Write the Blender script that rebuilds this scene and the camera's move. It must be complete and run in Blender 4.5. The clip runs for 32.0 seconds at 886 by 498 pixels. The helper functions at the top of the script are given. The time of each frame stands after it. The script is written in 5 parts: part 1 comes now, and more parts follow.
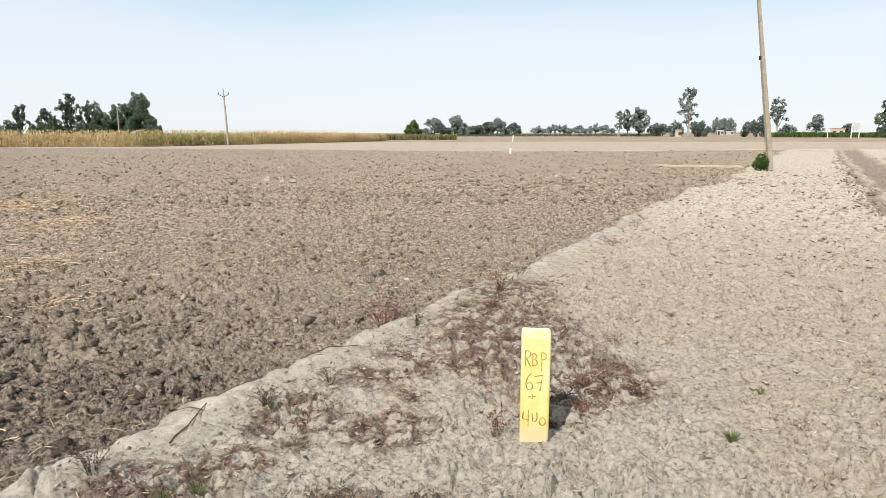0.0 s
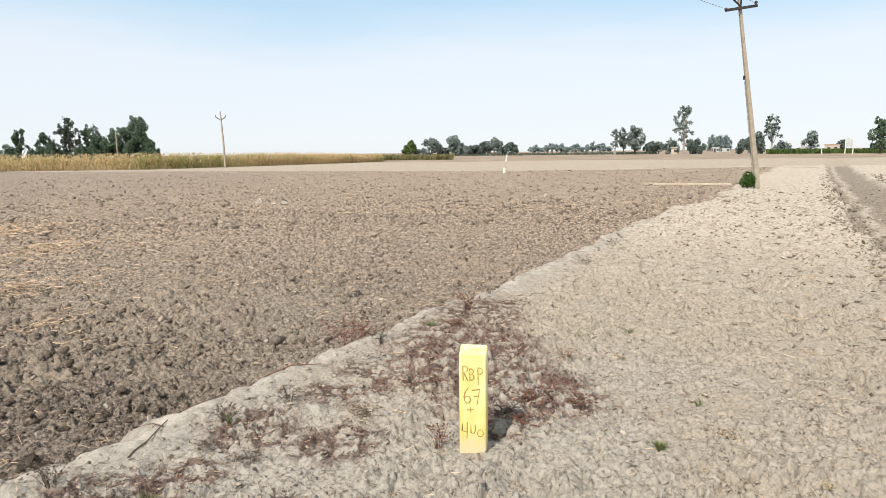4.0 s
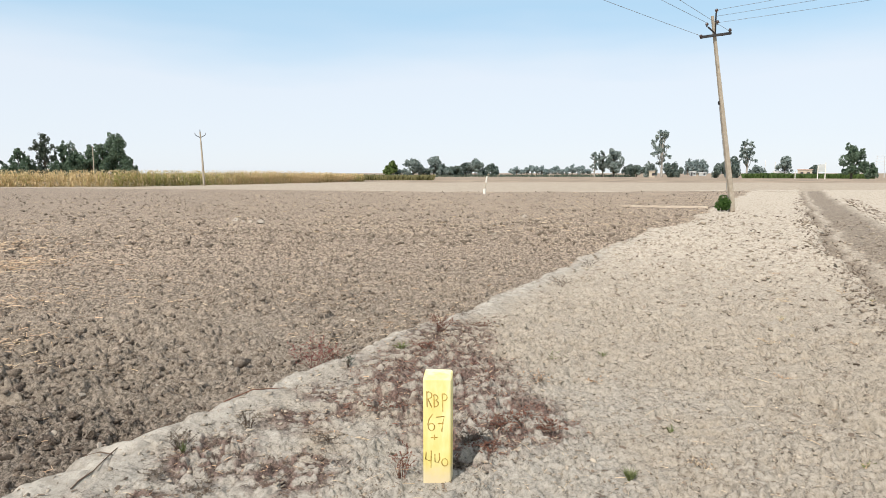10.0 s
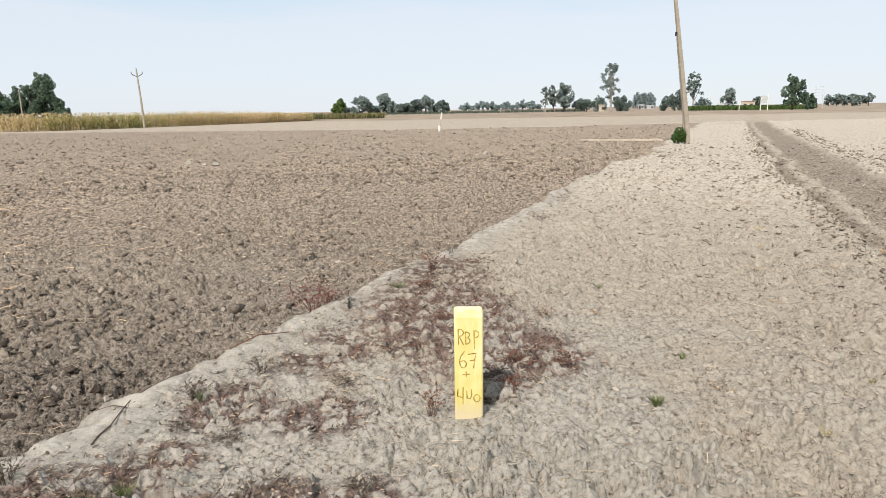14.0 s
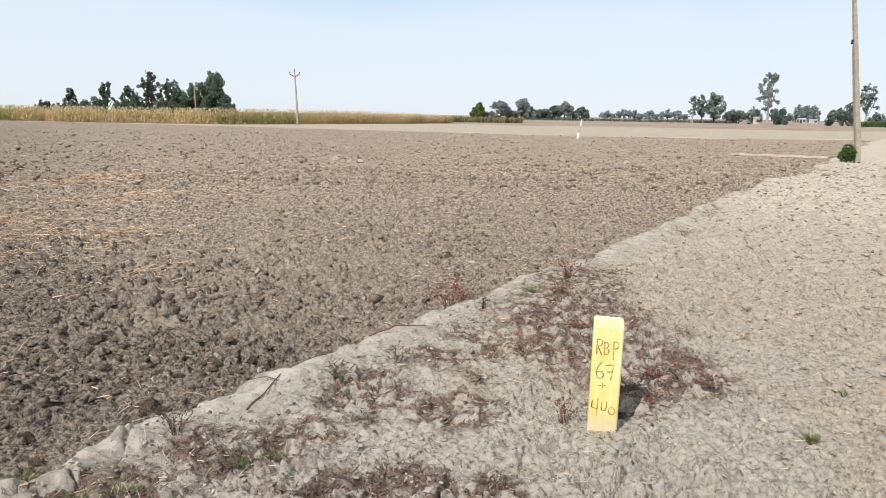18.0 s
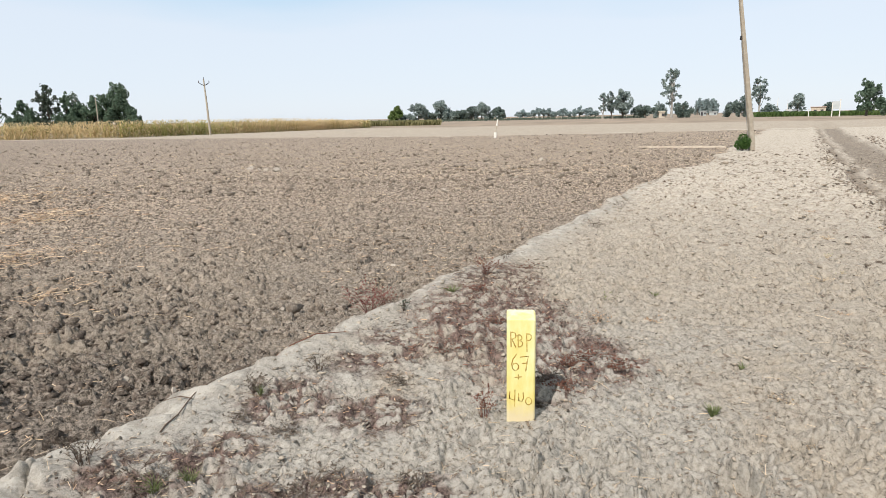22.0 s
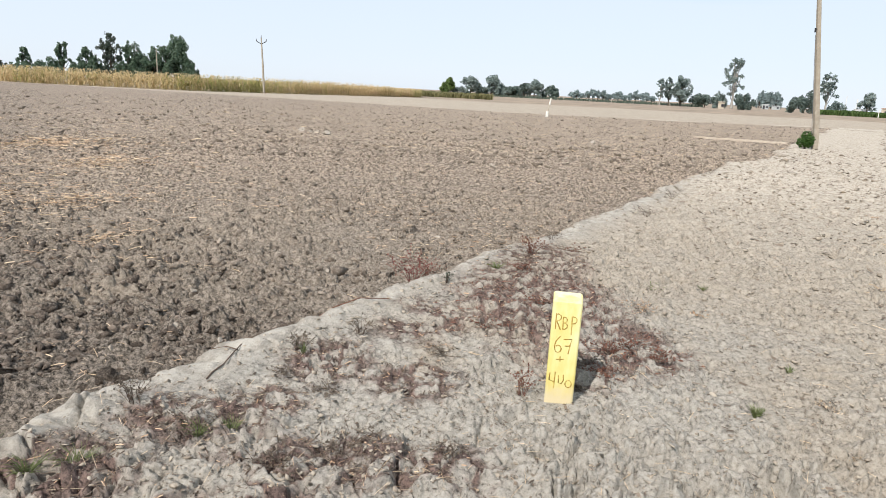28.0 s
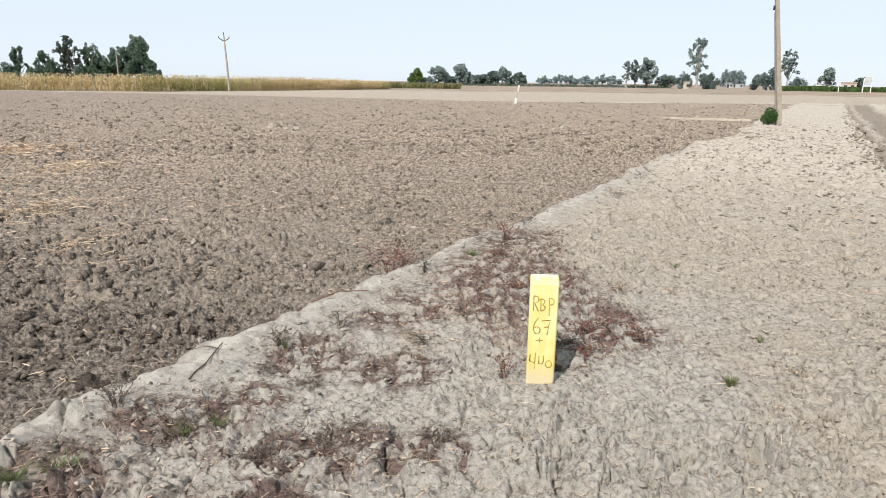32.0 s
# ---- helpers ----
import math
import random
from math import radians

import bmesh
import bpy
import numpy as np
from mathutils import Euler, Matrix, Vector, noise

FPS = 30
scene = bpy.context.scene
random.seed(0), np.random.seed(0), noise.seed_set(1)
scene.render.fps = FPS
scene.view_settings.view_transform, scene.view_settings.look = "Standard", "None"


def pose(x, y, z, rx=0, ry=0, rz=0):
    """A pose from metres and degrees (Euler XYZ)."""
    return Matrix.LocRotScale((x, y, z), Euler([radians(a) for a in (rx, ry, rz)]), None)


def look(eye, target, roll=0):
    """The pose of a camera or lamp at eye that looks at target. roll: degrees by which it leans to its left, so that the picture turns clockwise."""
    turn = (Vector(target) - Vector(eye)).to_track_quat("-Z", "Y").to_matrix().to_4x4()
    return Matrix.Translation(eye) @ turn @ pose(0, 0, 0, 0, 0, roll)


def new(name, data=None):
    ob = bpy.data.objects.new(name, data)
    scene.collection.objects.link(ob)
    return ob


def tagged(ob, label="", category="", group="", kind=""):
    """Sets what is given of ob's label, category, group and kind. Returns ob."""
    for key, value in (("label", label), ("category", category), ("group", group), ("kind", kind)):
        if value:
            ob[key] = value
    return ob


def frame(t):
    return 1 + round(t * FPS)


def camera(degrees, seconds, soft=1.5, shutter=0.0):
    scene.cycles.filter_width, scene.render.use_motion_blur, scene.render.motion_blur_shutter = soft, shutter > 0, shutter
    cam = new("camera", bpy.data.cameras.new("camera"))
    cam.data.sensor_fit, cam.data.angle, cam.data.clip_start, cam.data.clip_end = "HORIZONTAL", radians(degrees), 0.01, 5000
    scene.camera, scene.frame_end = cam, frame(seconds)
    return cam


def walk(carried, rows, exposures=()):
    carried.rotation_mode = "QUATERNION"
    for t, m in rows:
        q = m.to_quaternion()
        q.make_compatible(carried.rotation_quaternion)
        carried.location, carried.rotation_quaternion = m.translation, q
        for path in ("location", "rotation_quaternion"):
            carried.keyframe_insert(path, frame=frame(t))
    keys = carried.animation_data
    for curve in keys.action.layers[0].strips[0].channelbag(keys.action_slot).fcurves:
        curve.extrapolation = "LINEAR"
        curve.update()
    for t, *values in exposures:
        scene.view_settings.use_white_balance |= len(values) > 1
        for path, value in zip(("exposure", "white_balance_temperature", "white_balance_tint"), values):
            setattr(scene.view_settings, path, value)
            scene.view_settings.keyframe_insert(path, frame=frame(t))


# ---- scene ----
cam = camera(69.4, 32.0, soft=0.8)
PATH = [
    (0, (-0.64, -2.984, 1.549), (-0.521, -1.02, 1.191), -0.1),
    (0.5, (-0.635, -2.975, 1.546), (-0.398, -1.026, 1.164), 0.5),
    (1, (-0.636, -2.976, 1.536), (-0.382, -1.034, 1.132), 1.1),
    (1.5, (-0.619, -2.995, 1.548), (-0.284, -1.065, 1.141), 2.9),
    (2, (-0.542, -3.031, 1.556), (-0.228, -1.086, 1.213), 3.1),
    (2.5, (-0.416, -3.093, 1.582), (-0.142, -1.14, 1.249), 0.8),
    (4.5, (-0.347, -3.221, 1.6), (-0.353, -1.242, 1.308), -0.3),
    (5, (-0.418, -3.217, 1.586), (-0.642, -1.258, 1.246), -0.2),
    (5.5, (-0.494, -3.187, 1.579), (-0.972, -1.279, 1.214), -0.3),
    (6, (-0.612, -3.141, 1.581), (-1.269, -1.287, 1.22), -0.4),
    (6.5, (-0.736, -3.106, 1.607), (-1.552, -1.314, 1.255), 0.3),
    (7, (-0.833, -3.109, 1.606), (-1.877, -1.425, 1.338), 0.0),
    (7.5, (-0.782, -3.12, 1.608), (-1.851, -1.446, 1.367), -0.2),
    (8, (-0.689, -3.158, 1.611), (-1.713, -1.466, 1.311), 0.2),
    (8.5, (-0.523, -3.138, 1.572), (-1.434, -1.391, 1.231), -1.6),
    (9, (-0.326, -3.092, 1.551), (-0.462, -1.132, 1.175), 0.1),
    (9.5, (-0.277, -3.105, 1.549), (-0.143, -1.154, 1.128), -0.4),
    (10, (-0.259, -3.114, 1.587), (-0.075, -1.137, 1.351), 0.0),
    (10.5, (-0.266, -3.12, 1.573), (-0.124, -1.137, 1.357), 0.0),
    (11, (-0.278, -3.112, 1.58), (-0.147, -1.13, 1.352), -0.9),
    (11.5, (-0.283, -3.107, 1.565), (-0.267, -1.13, 1.268), -3.2),
    (12, (-0.307, -3.091, 1.564), (-0.322, -1.114, 1.262), -3.6),
    (12.5, (-0.417, -3.046, 1.583), (-0.388, -1.061, 1.34), -3.4),
    (13, (-0.545, -2.971, 1.572), (-0.295, -1.011, 1.267), -1.6),
    (13.5, (-0.604, -2.965, 1.563), (-0.262, -1.04, 1.142), -1.0),
    (15.5, (-0.635, -2.961, 1.548), (-0.419, -1.019, 1.121), -0.7),
    (16, (-0.657, -2.964, 1.55), (-0.477, -1.016, 1.134), -0.0),
    (16.5, (-0.711, -2.973, 1.54), (-0.781, -1.021, 1.114), -0.6),
    (17, (-0.717, -2.983, 1.538), (-0.898, -1.04, 1.097), -0.7),
    (17.5, (-0.702, -2.983, 1.541), (-0.826, -1.036, 1.101), -0.3),
    (18, (-0.704, -2.988, 1.548), (-0.775, -1.032, 1.137), 0.9),
    (18.5, (-0.664, -3.004, 1.552), (-0.646, -1.043, 1.163), 0.0),
    (19, (-0.66, -2.996, 1.544), (-0.565, -1.045, 1.117), -0.5),
    (19.5, (-0.658, -3.007, 1.533), (-0.542, -1.054, 1.116), 1.2),
    (20, (-0.636, -2.996, 1.548), (-0.522, -1.045, 1.12), -0.2),
    (20.5, (-0.632, -3.002, 1.547), (-0.499, -1.052, 1.124), 0.2),
    (21, (-0.64, -2.996, 1.552), (-0.494, -1.041, 1.156), 0.6),
    (21.5, (-0.641, -3.0, 1.548), (-0.517, -1.049, 1.127), 0.2),
    (22, (-0.631, -3.018, 1.549), (-0.472, -1.065, 1.147), -1.1),
    (22.5, (-0.618, -3.016, 1.531), (-0.418, -1.084, 1.056), -1.4),
    (23, (-0.594, -3.05, 1.532), (-0.366, -1.131, 1.017), 1.0),
    (23.5, (-0.468, -3.138, 1.537), (-0.256, -1.219, 1.019), -0.8),
    (24, (-0.375, -3.235, 1.541), (-0.221, -1.303, 1.049), -2.9),
    (24.5, (-0.309, -3.28, 1.53), (-0.256, -1.356, 0.987), -4.6),
    (25, (-0.328, -3.269, 1.547), (-0.282, -1.335, 1.04), -6.0),
    (25.5, (-0.364, -3.225, 1.546), (-0.308, -1.296, 1.022), -5.5),
    (27.5, (-0.727, -3.034, 1.538), (-0.589, -1.108, 1.017), 2.7),
    (28, (-0.689, -3.007, 1.542), (-0.653, -1.066, 1.06), 2.9),
    (28.5, (-0.669, -2.997, 1.528), (-0.606, -1.075, 0.979), 0.1),
    (29, (-0.674, -3.007, 1.533), (-0.597, -1.079, 1.007), 0.2),
    (29.5, (-0.686, -3.013, 1.537), (-0.554, -1.087, 1.015), 1.6),
    (30, (-0.681, -3.025, 1.531), (-0.5, -1.101, 1.017), 2.2),
    (30.5, (-0.691, -3.03, 1.529), (-0.553, -1.112, 0.979), 1.7),
    (31, (-0.683, -3.038, 1.531), (-0.563, -1.11, 1.013), 0.6),
    (31.5, (-0.684, -3.045, 1.537), (-0.544, -1.117, 1.028), 0.6),
    (32, (-0.694, -3.044, 1.537), (-0.582, -1.113, 1.03), 0.7),
]
walk(cam, [(t, look(e, g, r)) for t, e, g, r in PATH], [
    (0, 0.01, 6620, 10), (5, 0.04, 6620, 10), (7, 0.10, 6550, 10), (9, 0.08, 6620, 10), (10, -0.03, 6480, 10), (13, -0.11, 6480, 10),
    (17, -0.04, 6420, 10), (19, -0.08, 6350, 10), (22, -0.08, 6350, 10), (25, 0.01, 6250, 10), (28, -0.02, 6220, 10), (32, -0.02, 6220, 10)])

# ---- world, sun ----
SUN_AZ, SUN_EL = 214.0, 48.0          # compass degrees from +y, clockwise; height


def make_world():
    w = bpy.data.worlds.new("sky")
    scene.world = w
    w.use_nodes = True
    nt = w.node_tree
    nt.nodes.clear()
    out = nt.nodes.new("ShaderNodeOutputWorld")
    bg = nt.nodes.new("ShaderNodeBackground")
    sky = nt.nodes.new("ShaderNodeTexSky")
    sky.sky_type, sky.sun_disc = "NISHITA", False
    sky.sun_elevation, sky.sun_rotation = radians(SUN_EL), radians(SUN_AZ)
    sky.air_density, sky.dust_density, sky.ozone_density = 1.0, 0.4, 1.0
    co = nt.nodes.new("ShaderNodeTexCoord")
    sep = nt.nodes.new("ShaderNodeSeparateXYZ")
    nt.links.new(co.outputs["Generated"], sep.inputs[0])
    # thin high cloud: a veil near the horizon, streaky, thinner above, whitened again overhead
    mp = nt.nodes.new("ShaderNodeMapping")
    mp.inputs["Scale"].default_value = (1.0, 1.0, 5.0)
    nt.links.new(co.outputs["Generated"], mp.inputs[0])
    nz = nt.nodes.new("ShaderNodeTexNoise")
    nz.inputs["Scale"].default_value, nz.inputs["Detail"].default_value = 1.6, 4.0
    nt.links.new(mp.outputs[0], nz.inputs["Vector"])
    add = nt.nodes.new("ShaderNodeMath")
    add.operation = "MULTIPLY_ADD"
    add.inputs[1].default_value = 0.13
    nt.links.new(nz.outputs["Fac"], add.inputs[0])
    nt.links.new(sep.outputs["Z"], add.inputs[2])
    rmp = nt.nodes.new("ShaderNodeValToRGB")
    e = rmp.color_ramp.elements
    e[0].position, e[0].color = 0.055, (0.85, 0.85, 0.85, 1)
    e[1].position, e[1].color = 0.60, (0.85, 0.85, 0.85, 1)
    for p, v in ((0.12, 0.9), (0.235, 0.88), (0.285, 0.75)):
        x = e.new(p)
        x.color = (v, v, v, 1)
    nt.links.new(add.outputs[0], rmp.inputs[0])
    tone = nt.nodes.new("ShaderNodeValToRGB")
    q = tone.color_ramp.elements
    q[0].position, q[0].color = 0.215, (0.844, 0.914, 1.0, 1)
    q[1].position, q[1].color = 0.30, (0.53, 0.78, 0.97, 1)
    # unseen upper sky whitened to take the blue out of the fill light
    q3 = q.new(0.60)
    q3.color = (0.80, 0.84, 0.90, 1)
    nt.links.new(add.outputs[0], tone.inputs[0])
    veil = nt.nodes.new("ShaderNodeVectorMath")
    veil.operation = "SCALE"
    veil.inputs["Scale"].default_value = 6.6
    nt.links.new(tone.outputs[0], veil.inputs[0])
    mix = nt.nodes.new("ShaderNodeMix")
    mix.data_type = "RGBA"
    nt.links.new(rmp.outputs[0], mix.inputs["Factor"])
    nt.links.new(sky.outputs[0], mix.inputs["A"])
    nt.links.new(veil.outputs[0], mix.inputs["B"])
    nt.links.new(mix.outputs["Result"], bg.inputs[0])
    bg.inputs[1].default_value = 0.15
    nt.links.new(bg.outputs[0], out.inputs[0])


make_world()
sun_data = bpy.data.lights.new("sun", "SUN")
sun_data.energy, sun_data.angle, sun_data.color = 5.0, radians(0.6), (1.0, 0.918, 0.845)
sun = new("sun", sun_data)
az_, el_ = radians(SUN_AZ), radians(SUN_EL)
sun.matrix_world = look((math.sin(az_) * math.cos(el_) * 50, math.cos(az_) * math.cos(el_) * 50, math.sin(el_) * 50), (0, 0, 0))

# ---- helpers for meshes and materials ----


def mesh_from(name, verts, faces, mat, smooth=False):
    me = bpy.data.meshes.new(name)
    verts = np.asarray(verts, dtype=np.float32)
    if isinstance(faces, np.ndarray):
        k = faces.shape[1]
        me.vertices.add(len(verts))
        me.vertices.foreach_set("co", verts.ravel())
        me.loops.add(faces.size)
        me.loops.foreach_set("vertex_index", faces.astype(np.int32).ravel())
        me.polygons.add(len(faces))
        me.polygons.foreach_set("loop_start", np.arange(0, faces.size, k, dtype=np.int32))
        me.update(calc_edges=True)
    else:
        me.from_pydata([tuple(v) for v in verts], [], faces)
    if smooth:
        me.polygons.foreach_set("use_smooth", np.ones(len(me.polygons), dtype=bool))
    if mat:
        me.materials.append(mat)
    return me


def part(name, bm, material, parent, label=""):
    """Link a bmesh (or a finished mesh) as one mesh object under a thing."""
    if isinstance(bm, bpy.types.Mesh):
        me = bm
    else:
        me = bpy.data.meshes.new(name)
        bm.to_mesh(me)
        bm.free()
    if material and not me.materials:
        me.materials.append(material)
    ob = new(name, me)
    ob.parent = parent
    if label:
        tagged(ob, label)
    return ob


def thing(name, label, category, at=(0, 0, 0), rz=0.0, group="", kind=""):
    ob = new(name)
    ob.matrix_world = pose(at[0], at[1], at[2], 0, 0, rz)
    return tagged(ob, label, category, group, kind)


def box(bm, cx, cy, cz, sx, sy, sz, bevel=0.0, seg=2):
    r = bmesh.ops.create_cube(bm, size=1.0, matrix=Matrix.Translation((cx, cy, cz)) @ Matrix.Diagonal((sx, sy, sz, 1)))
    if bevel:
        es = list({e for v in r["verts"] for e in v.link_edges})
        bmesh.ops.bevel(bm, geom=es, offset=bevel, segments=seg, profile=0.6, affect="EDGES")
    return r["verts"]


def tube_np(pts, radii, seg=6):
    """A tapered tube along pts as arrays of verts and quads."""
    pts = [Vector(p) for p in pts]
    vs, fs = [], []
    for i, p in enumerate(pts):
        d = (pts[min(i + 1, len(pts) - 1)] - pts[max(i - 1, 0)]).normalized()
        a = d.orthogonal().normalized()
        b = d.cross(a)
        for k in range(seg):
            ang = 2 * math.pi * k / seg
            vs.append(p + (a * math.cos(ang) + b * math.sin(ang)) * radii[i])
    for i in range(len(pts) - 1):
        for k in range(seg):
            fs.append((i * seg + k, i * seg + (k + 1) % seg, (i + 1) * seg + (k + 1) % seg, (i + 1) * seg + k))
    return vs, fs


def join_tubes(name, tubes, mat, smooth=True):
    vs, fs = [], []
    for v, f in tubes:
        o = len(vs)
        vs += v
        fs += [tuple(i + o for i in q) for q in f]
    me = bpy.data.meshes.new(name)
    me.from_pydata([tuple(v) for v in vs], [], fs)
    if smooth:
        me.polygons.foreach_set("use_smooth", np.ones(len(me.polygons), dtype=bool))
    me.materials.append(mat)
    return me


class Nodes:
    """A small builder for one procedural material."""

    def __init__(self, name, rough=0.9, spec=0.2):
        self.mat = bpy.data.materials.new(name)
        self.mat.use_nodes = True
        self.nt = self.mat.node_tree
        self.bsdf = self.nt.nodes["Principled BSDF"]
        self.bsdf.inputs["Roughness"].default_value = rough
        self.bsdf.inputs["Specular IOR Level"].default_value = spec
        self.tc = self.nt.nodes.new("ShaderNodeTexCoord")

    def noise(self, scale, detail=4.0, rough=0.6, stretch=None, dist=0.0):
        n = self.nt.nodes.new("ShaderNodeTexNoise")
        n.inputs["Scale"].default_value, n.inputs["Detail"].default_value = scale, detail
        n.inputs["Roughness"].default_value, n.inputs["Distortion"].default_value = rough, dist
        src = self.tc.outputs["Object"]
        if stretch:
            m = self.nt.nodes.new("ShaderNodeMapping")
            m.inputs["Scale"].default_value = stretch
            self.nt.links.new(src, m.inputs[0])
            src = m.outputs[0]
        self.nt.links.new(src, n.inputs["Vector"])
        return n.outputs["Fac"]

    def crackle(self, scale):
        """Distance from the edges of wavy, irregular flakes."""
        w = self.nt.nodes.new("ShaderNodeTexNoise")
        w.inputs["Scale"].default_value, w.inputs["Detail"].default_value = scale * 0.6, 3.0
        self.nt.links.new(self.tc.outputs["Object"], w.inputs["Vector"])
        m = self.nt.nodes.new("ShaderNodeVectorMath")
        m.operation = "MULTIPLY_ADD"
        m.inputs[1].default_value = (2.2 / scale,) * 3
        self.nt.links.new(w.outputs["Color"], m.inputs[0])
        self.nt.links.new(self.tc.outputs["Object"], m.inputs[2])
        v = self.nt.nodes.new("ShaderNodeTexVoronoi")
        v.feature = "DISTANCE_TO_EDGE"
        v.inputs["Scale"].default_value = scale
        self.nt.links.new(m.outputs[0], v.inputs["Vector"])
        return v.outputs["Distance"]

    def ramp(self, fac, *stops):
        r = self.nt.nodes.new("ShaderNodeValToRGB")
        e = r.color_ramp.elements
        for i, (p, c) in enumerate(stops):
            el = e[i] if i < 2 else e.new(p)
            el.position = p
            c = c if isinstance(c, tuple) else (c, c, c)
            el.color = (*c, 1)
        self.nt.links.new(fac, r.inputs[0])
        return r.outputs[0]

    def mix(self, fac, a, b, mode="MIX"):
        m = self.nt.nodes.new("ShaderNodeMix")
        m.data_type, m.blend_type = "RGBA", mode
        for key, v in (("Factor", fac), ("A", a), ("B", b)):
            if isinstance(v, (int, float)):
                m.inputs[key].default_value = v
            elif isinstance(v, tuple):
                m.inputs[key].default_value = (*v, 1)
            else:
                self.nt.links.new(v, m.inputs[key])
        return m.outputs["Result"]

    def math(self, op, a, b=0.0):
        m = self.nt.nodes.new("ShaderNodeMath")
        m.operation = op
        for i, v in enumerate((a, b)):
            if isinstance(v, (int, float)):
                m.inputs[i].default_value = v
            else:
                self.nt.links.new(v, m.inputs[i])
        return m.outputs[0]

    def attr(self, name):
        a = self.nt.nodes.new("ShaderNodeAttribute")
        a.attribute_name = name
        return a.outputs["Fac"]

    def rand(self):
        return self.nt.nodes.new("ShaderNodeObjectInfo").outputs["Random"]

    def island(self):
        return self.nt.nodes.new("ShaderNodeNewGeometry").outputs["Random Per Island"]

    def bump(self, height, strength=0.5, dist=0.01):
        b = self.nt.nodes.new("ShaderNodeBump")
        b.inputs["Strength"].default_value, b.inputs["Distance"].default_value = strength, dist
        self.nt.links.new(height, b.inputs["Height"])
        self.nt.links.new(b.outputs[0], self.bsdf.inputs["Normal"])

    def done(self, color, rough=None):
        if isinstance(color, tuple):
            self.bsdf.inputs["Base Color"].default_value = (*color, 1)
        else:
            self.nt.links.new(color, self.bsdf.inputs["Base Color"])
        if rough is not None:
            self.nt.links.new(rough, self.bsdf.inputs["Roughness"])
        return self.mat


def leaf_mat(name, dark, mid, light, trans=0.35, scale=0.35):
    n = Nodes(name, 0.65, 0.25)
    c = n.ramp(n.island(), (0.0, dark), (0.5, mid), (1.0, light))
    c2 = n.mix(n.ramp(n.noise(scale, 2.0), (0.35, 0.0), (0.65, 0.55)), c, light)
    n.bsdf.inputs["Transmission Weight"].default_value = 0.0
    n.bsdf.inputs["Subsurface Weight"].default_value = 0.0
    mat = n.done(c2)
    t = n.nt.nodes.new("ShaderNodeBsdfTranslucent")
    n.nt.links.new(c2, t.inputs[0])
    mx = n.nt.nodes.new("ShaderNodeMixShader")
    mx.inputs[0].default_value = trans
    out = n.nt.nodes["Material Output"]
    n.nt.links.new(n.bsdf.outputs[0], mx.inputs[1])
    n.nt.links.new(t.outputs[0], mx.inputs[2])
    n.nt.links.new(mx.outputs[0], out.inputs[0])
    return mat


def speckle_mat(name, a, b, c, scale=12.0, rough=0.9, bump=0.4, bdist=0.01, per="rand"):
    n = Nodes(name, rough, 0.2)
    r = n.rand() if per == "rand" else n.island()
    base = n.ramp(r, (0.0, a), (0.5, b), (1.0, c))
    f = n.noise(scale, 6.0, 0.65)
    col = n.mix(n.ramp(f, (0.45, 0.0), (0.58, 0.75)), base, c)
    col = n.mix(n.ramp(n.noise(scale * 0.2, 3.0), (0.42, 0.0), (0.58, 0.6)), col, a)
    n.bump(f, bump, bdist)
    return n.done(col)


MAT = {}
MAT["leaf_bright"] = leaf_mat("leaf_bright", (0.066, 0.106, 0.027), (0.112, 0.170, 0.046), (0.19, 0.25, 0.085))
MAT["leaf_dark"] = leaf_mat("leaf_dark", (0.064, 0.105, 0.064), (0.106, 0.162, 0.101), (0.17, 0.23, 0.157))
MAT["leaf_grey"] = leaf_mat("leaf_grey", (0.125, 0.168, 0.128), (0.195, 0.245, 0.195), (0.285, 0.335, 0.275))
MAT["leaf_dusk"] = leaf_mat("leaf_dusk", (0.049, 0.064, 0.05), (0.081, 0.104, 0.078), (0.133, 0.161, 0.119))
# paler, bluer greens with distance haze put into the leaf colour
MAT["leaf_haze_blue"] = leaf_mat("leaf_haze_blue", (0.20, 0.27, 0.26), (0.27, 0.34, 0.33), (0.34, 0.40, 0.39))
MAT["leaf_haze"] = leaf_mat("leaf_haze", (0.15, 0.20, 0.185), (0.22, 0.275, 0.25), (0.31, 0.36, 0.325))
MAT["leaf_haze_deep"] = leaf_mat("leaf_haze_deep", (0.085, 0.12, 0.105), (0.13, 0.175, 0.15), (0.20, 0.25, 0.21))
MAT["leaf_bush"] = leaf_mat("leaf_bush", (0.03, 0.07, 0.015), (0.055, 0.12, 0.025), (0.09, 0.17, 0.04), scale=6)
MAT["bark"] = speckle_mat("bark", (0.06, 0.05, 0.04), (0.10, 0.085, 0.065), (0.17, 0.15, 0.12), 4.0, bdist=0.03)
MAT["bark_pale"] = speckle_mat("bark_pale", (0.25, 0.23, 0.19), (0.36, 0.33, 0.28), (0.48, 0.45, 0.40), 3.0)
MAT["concrete"] = speckle_mat("concrete", (0.30, 0.26, 0.20), (0.36, 0.31, 0.24), (0.44, 0.39, 0.31), 9.0)
MAT["iron"] = speckle_mat("iron", (0.015, 0.015, 0.017), (0.025, 0.025, 0.027), (0.05, 0.048, 0.046), 20.0, 0.6)
MAT["wire"] = speckle_mat("wire", (0.12, 0.12, 0.125), (0.16, 0.16, 0.165), (0.22, 0.22, 0.22), 3.0, 0.5)
MAT["porcelain"] = Nodes("porcelain", 0.25, 0.5).done((0.06, 0.035, 0.028))
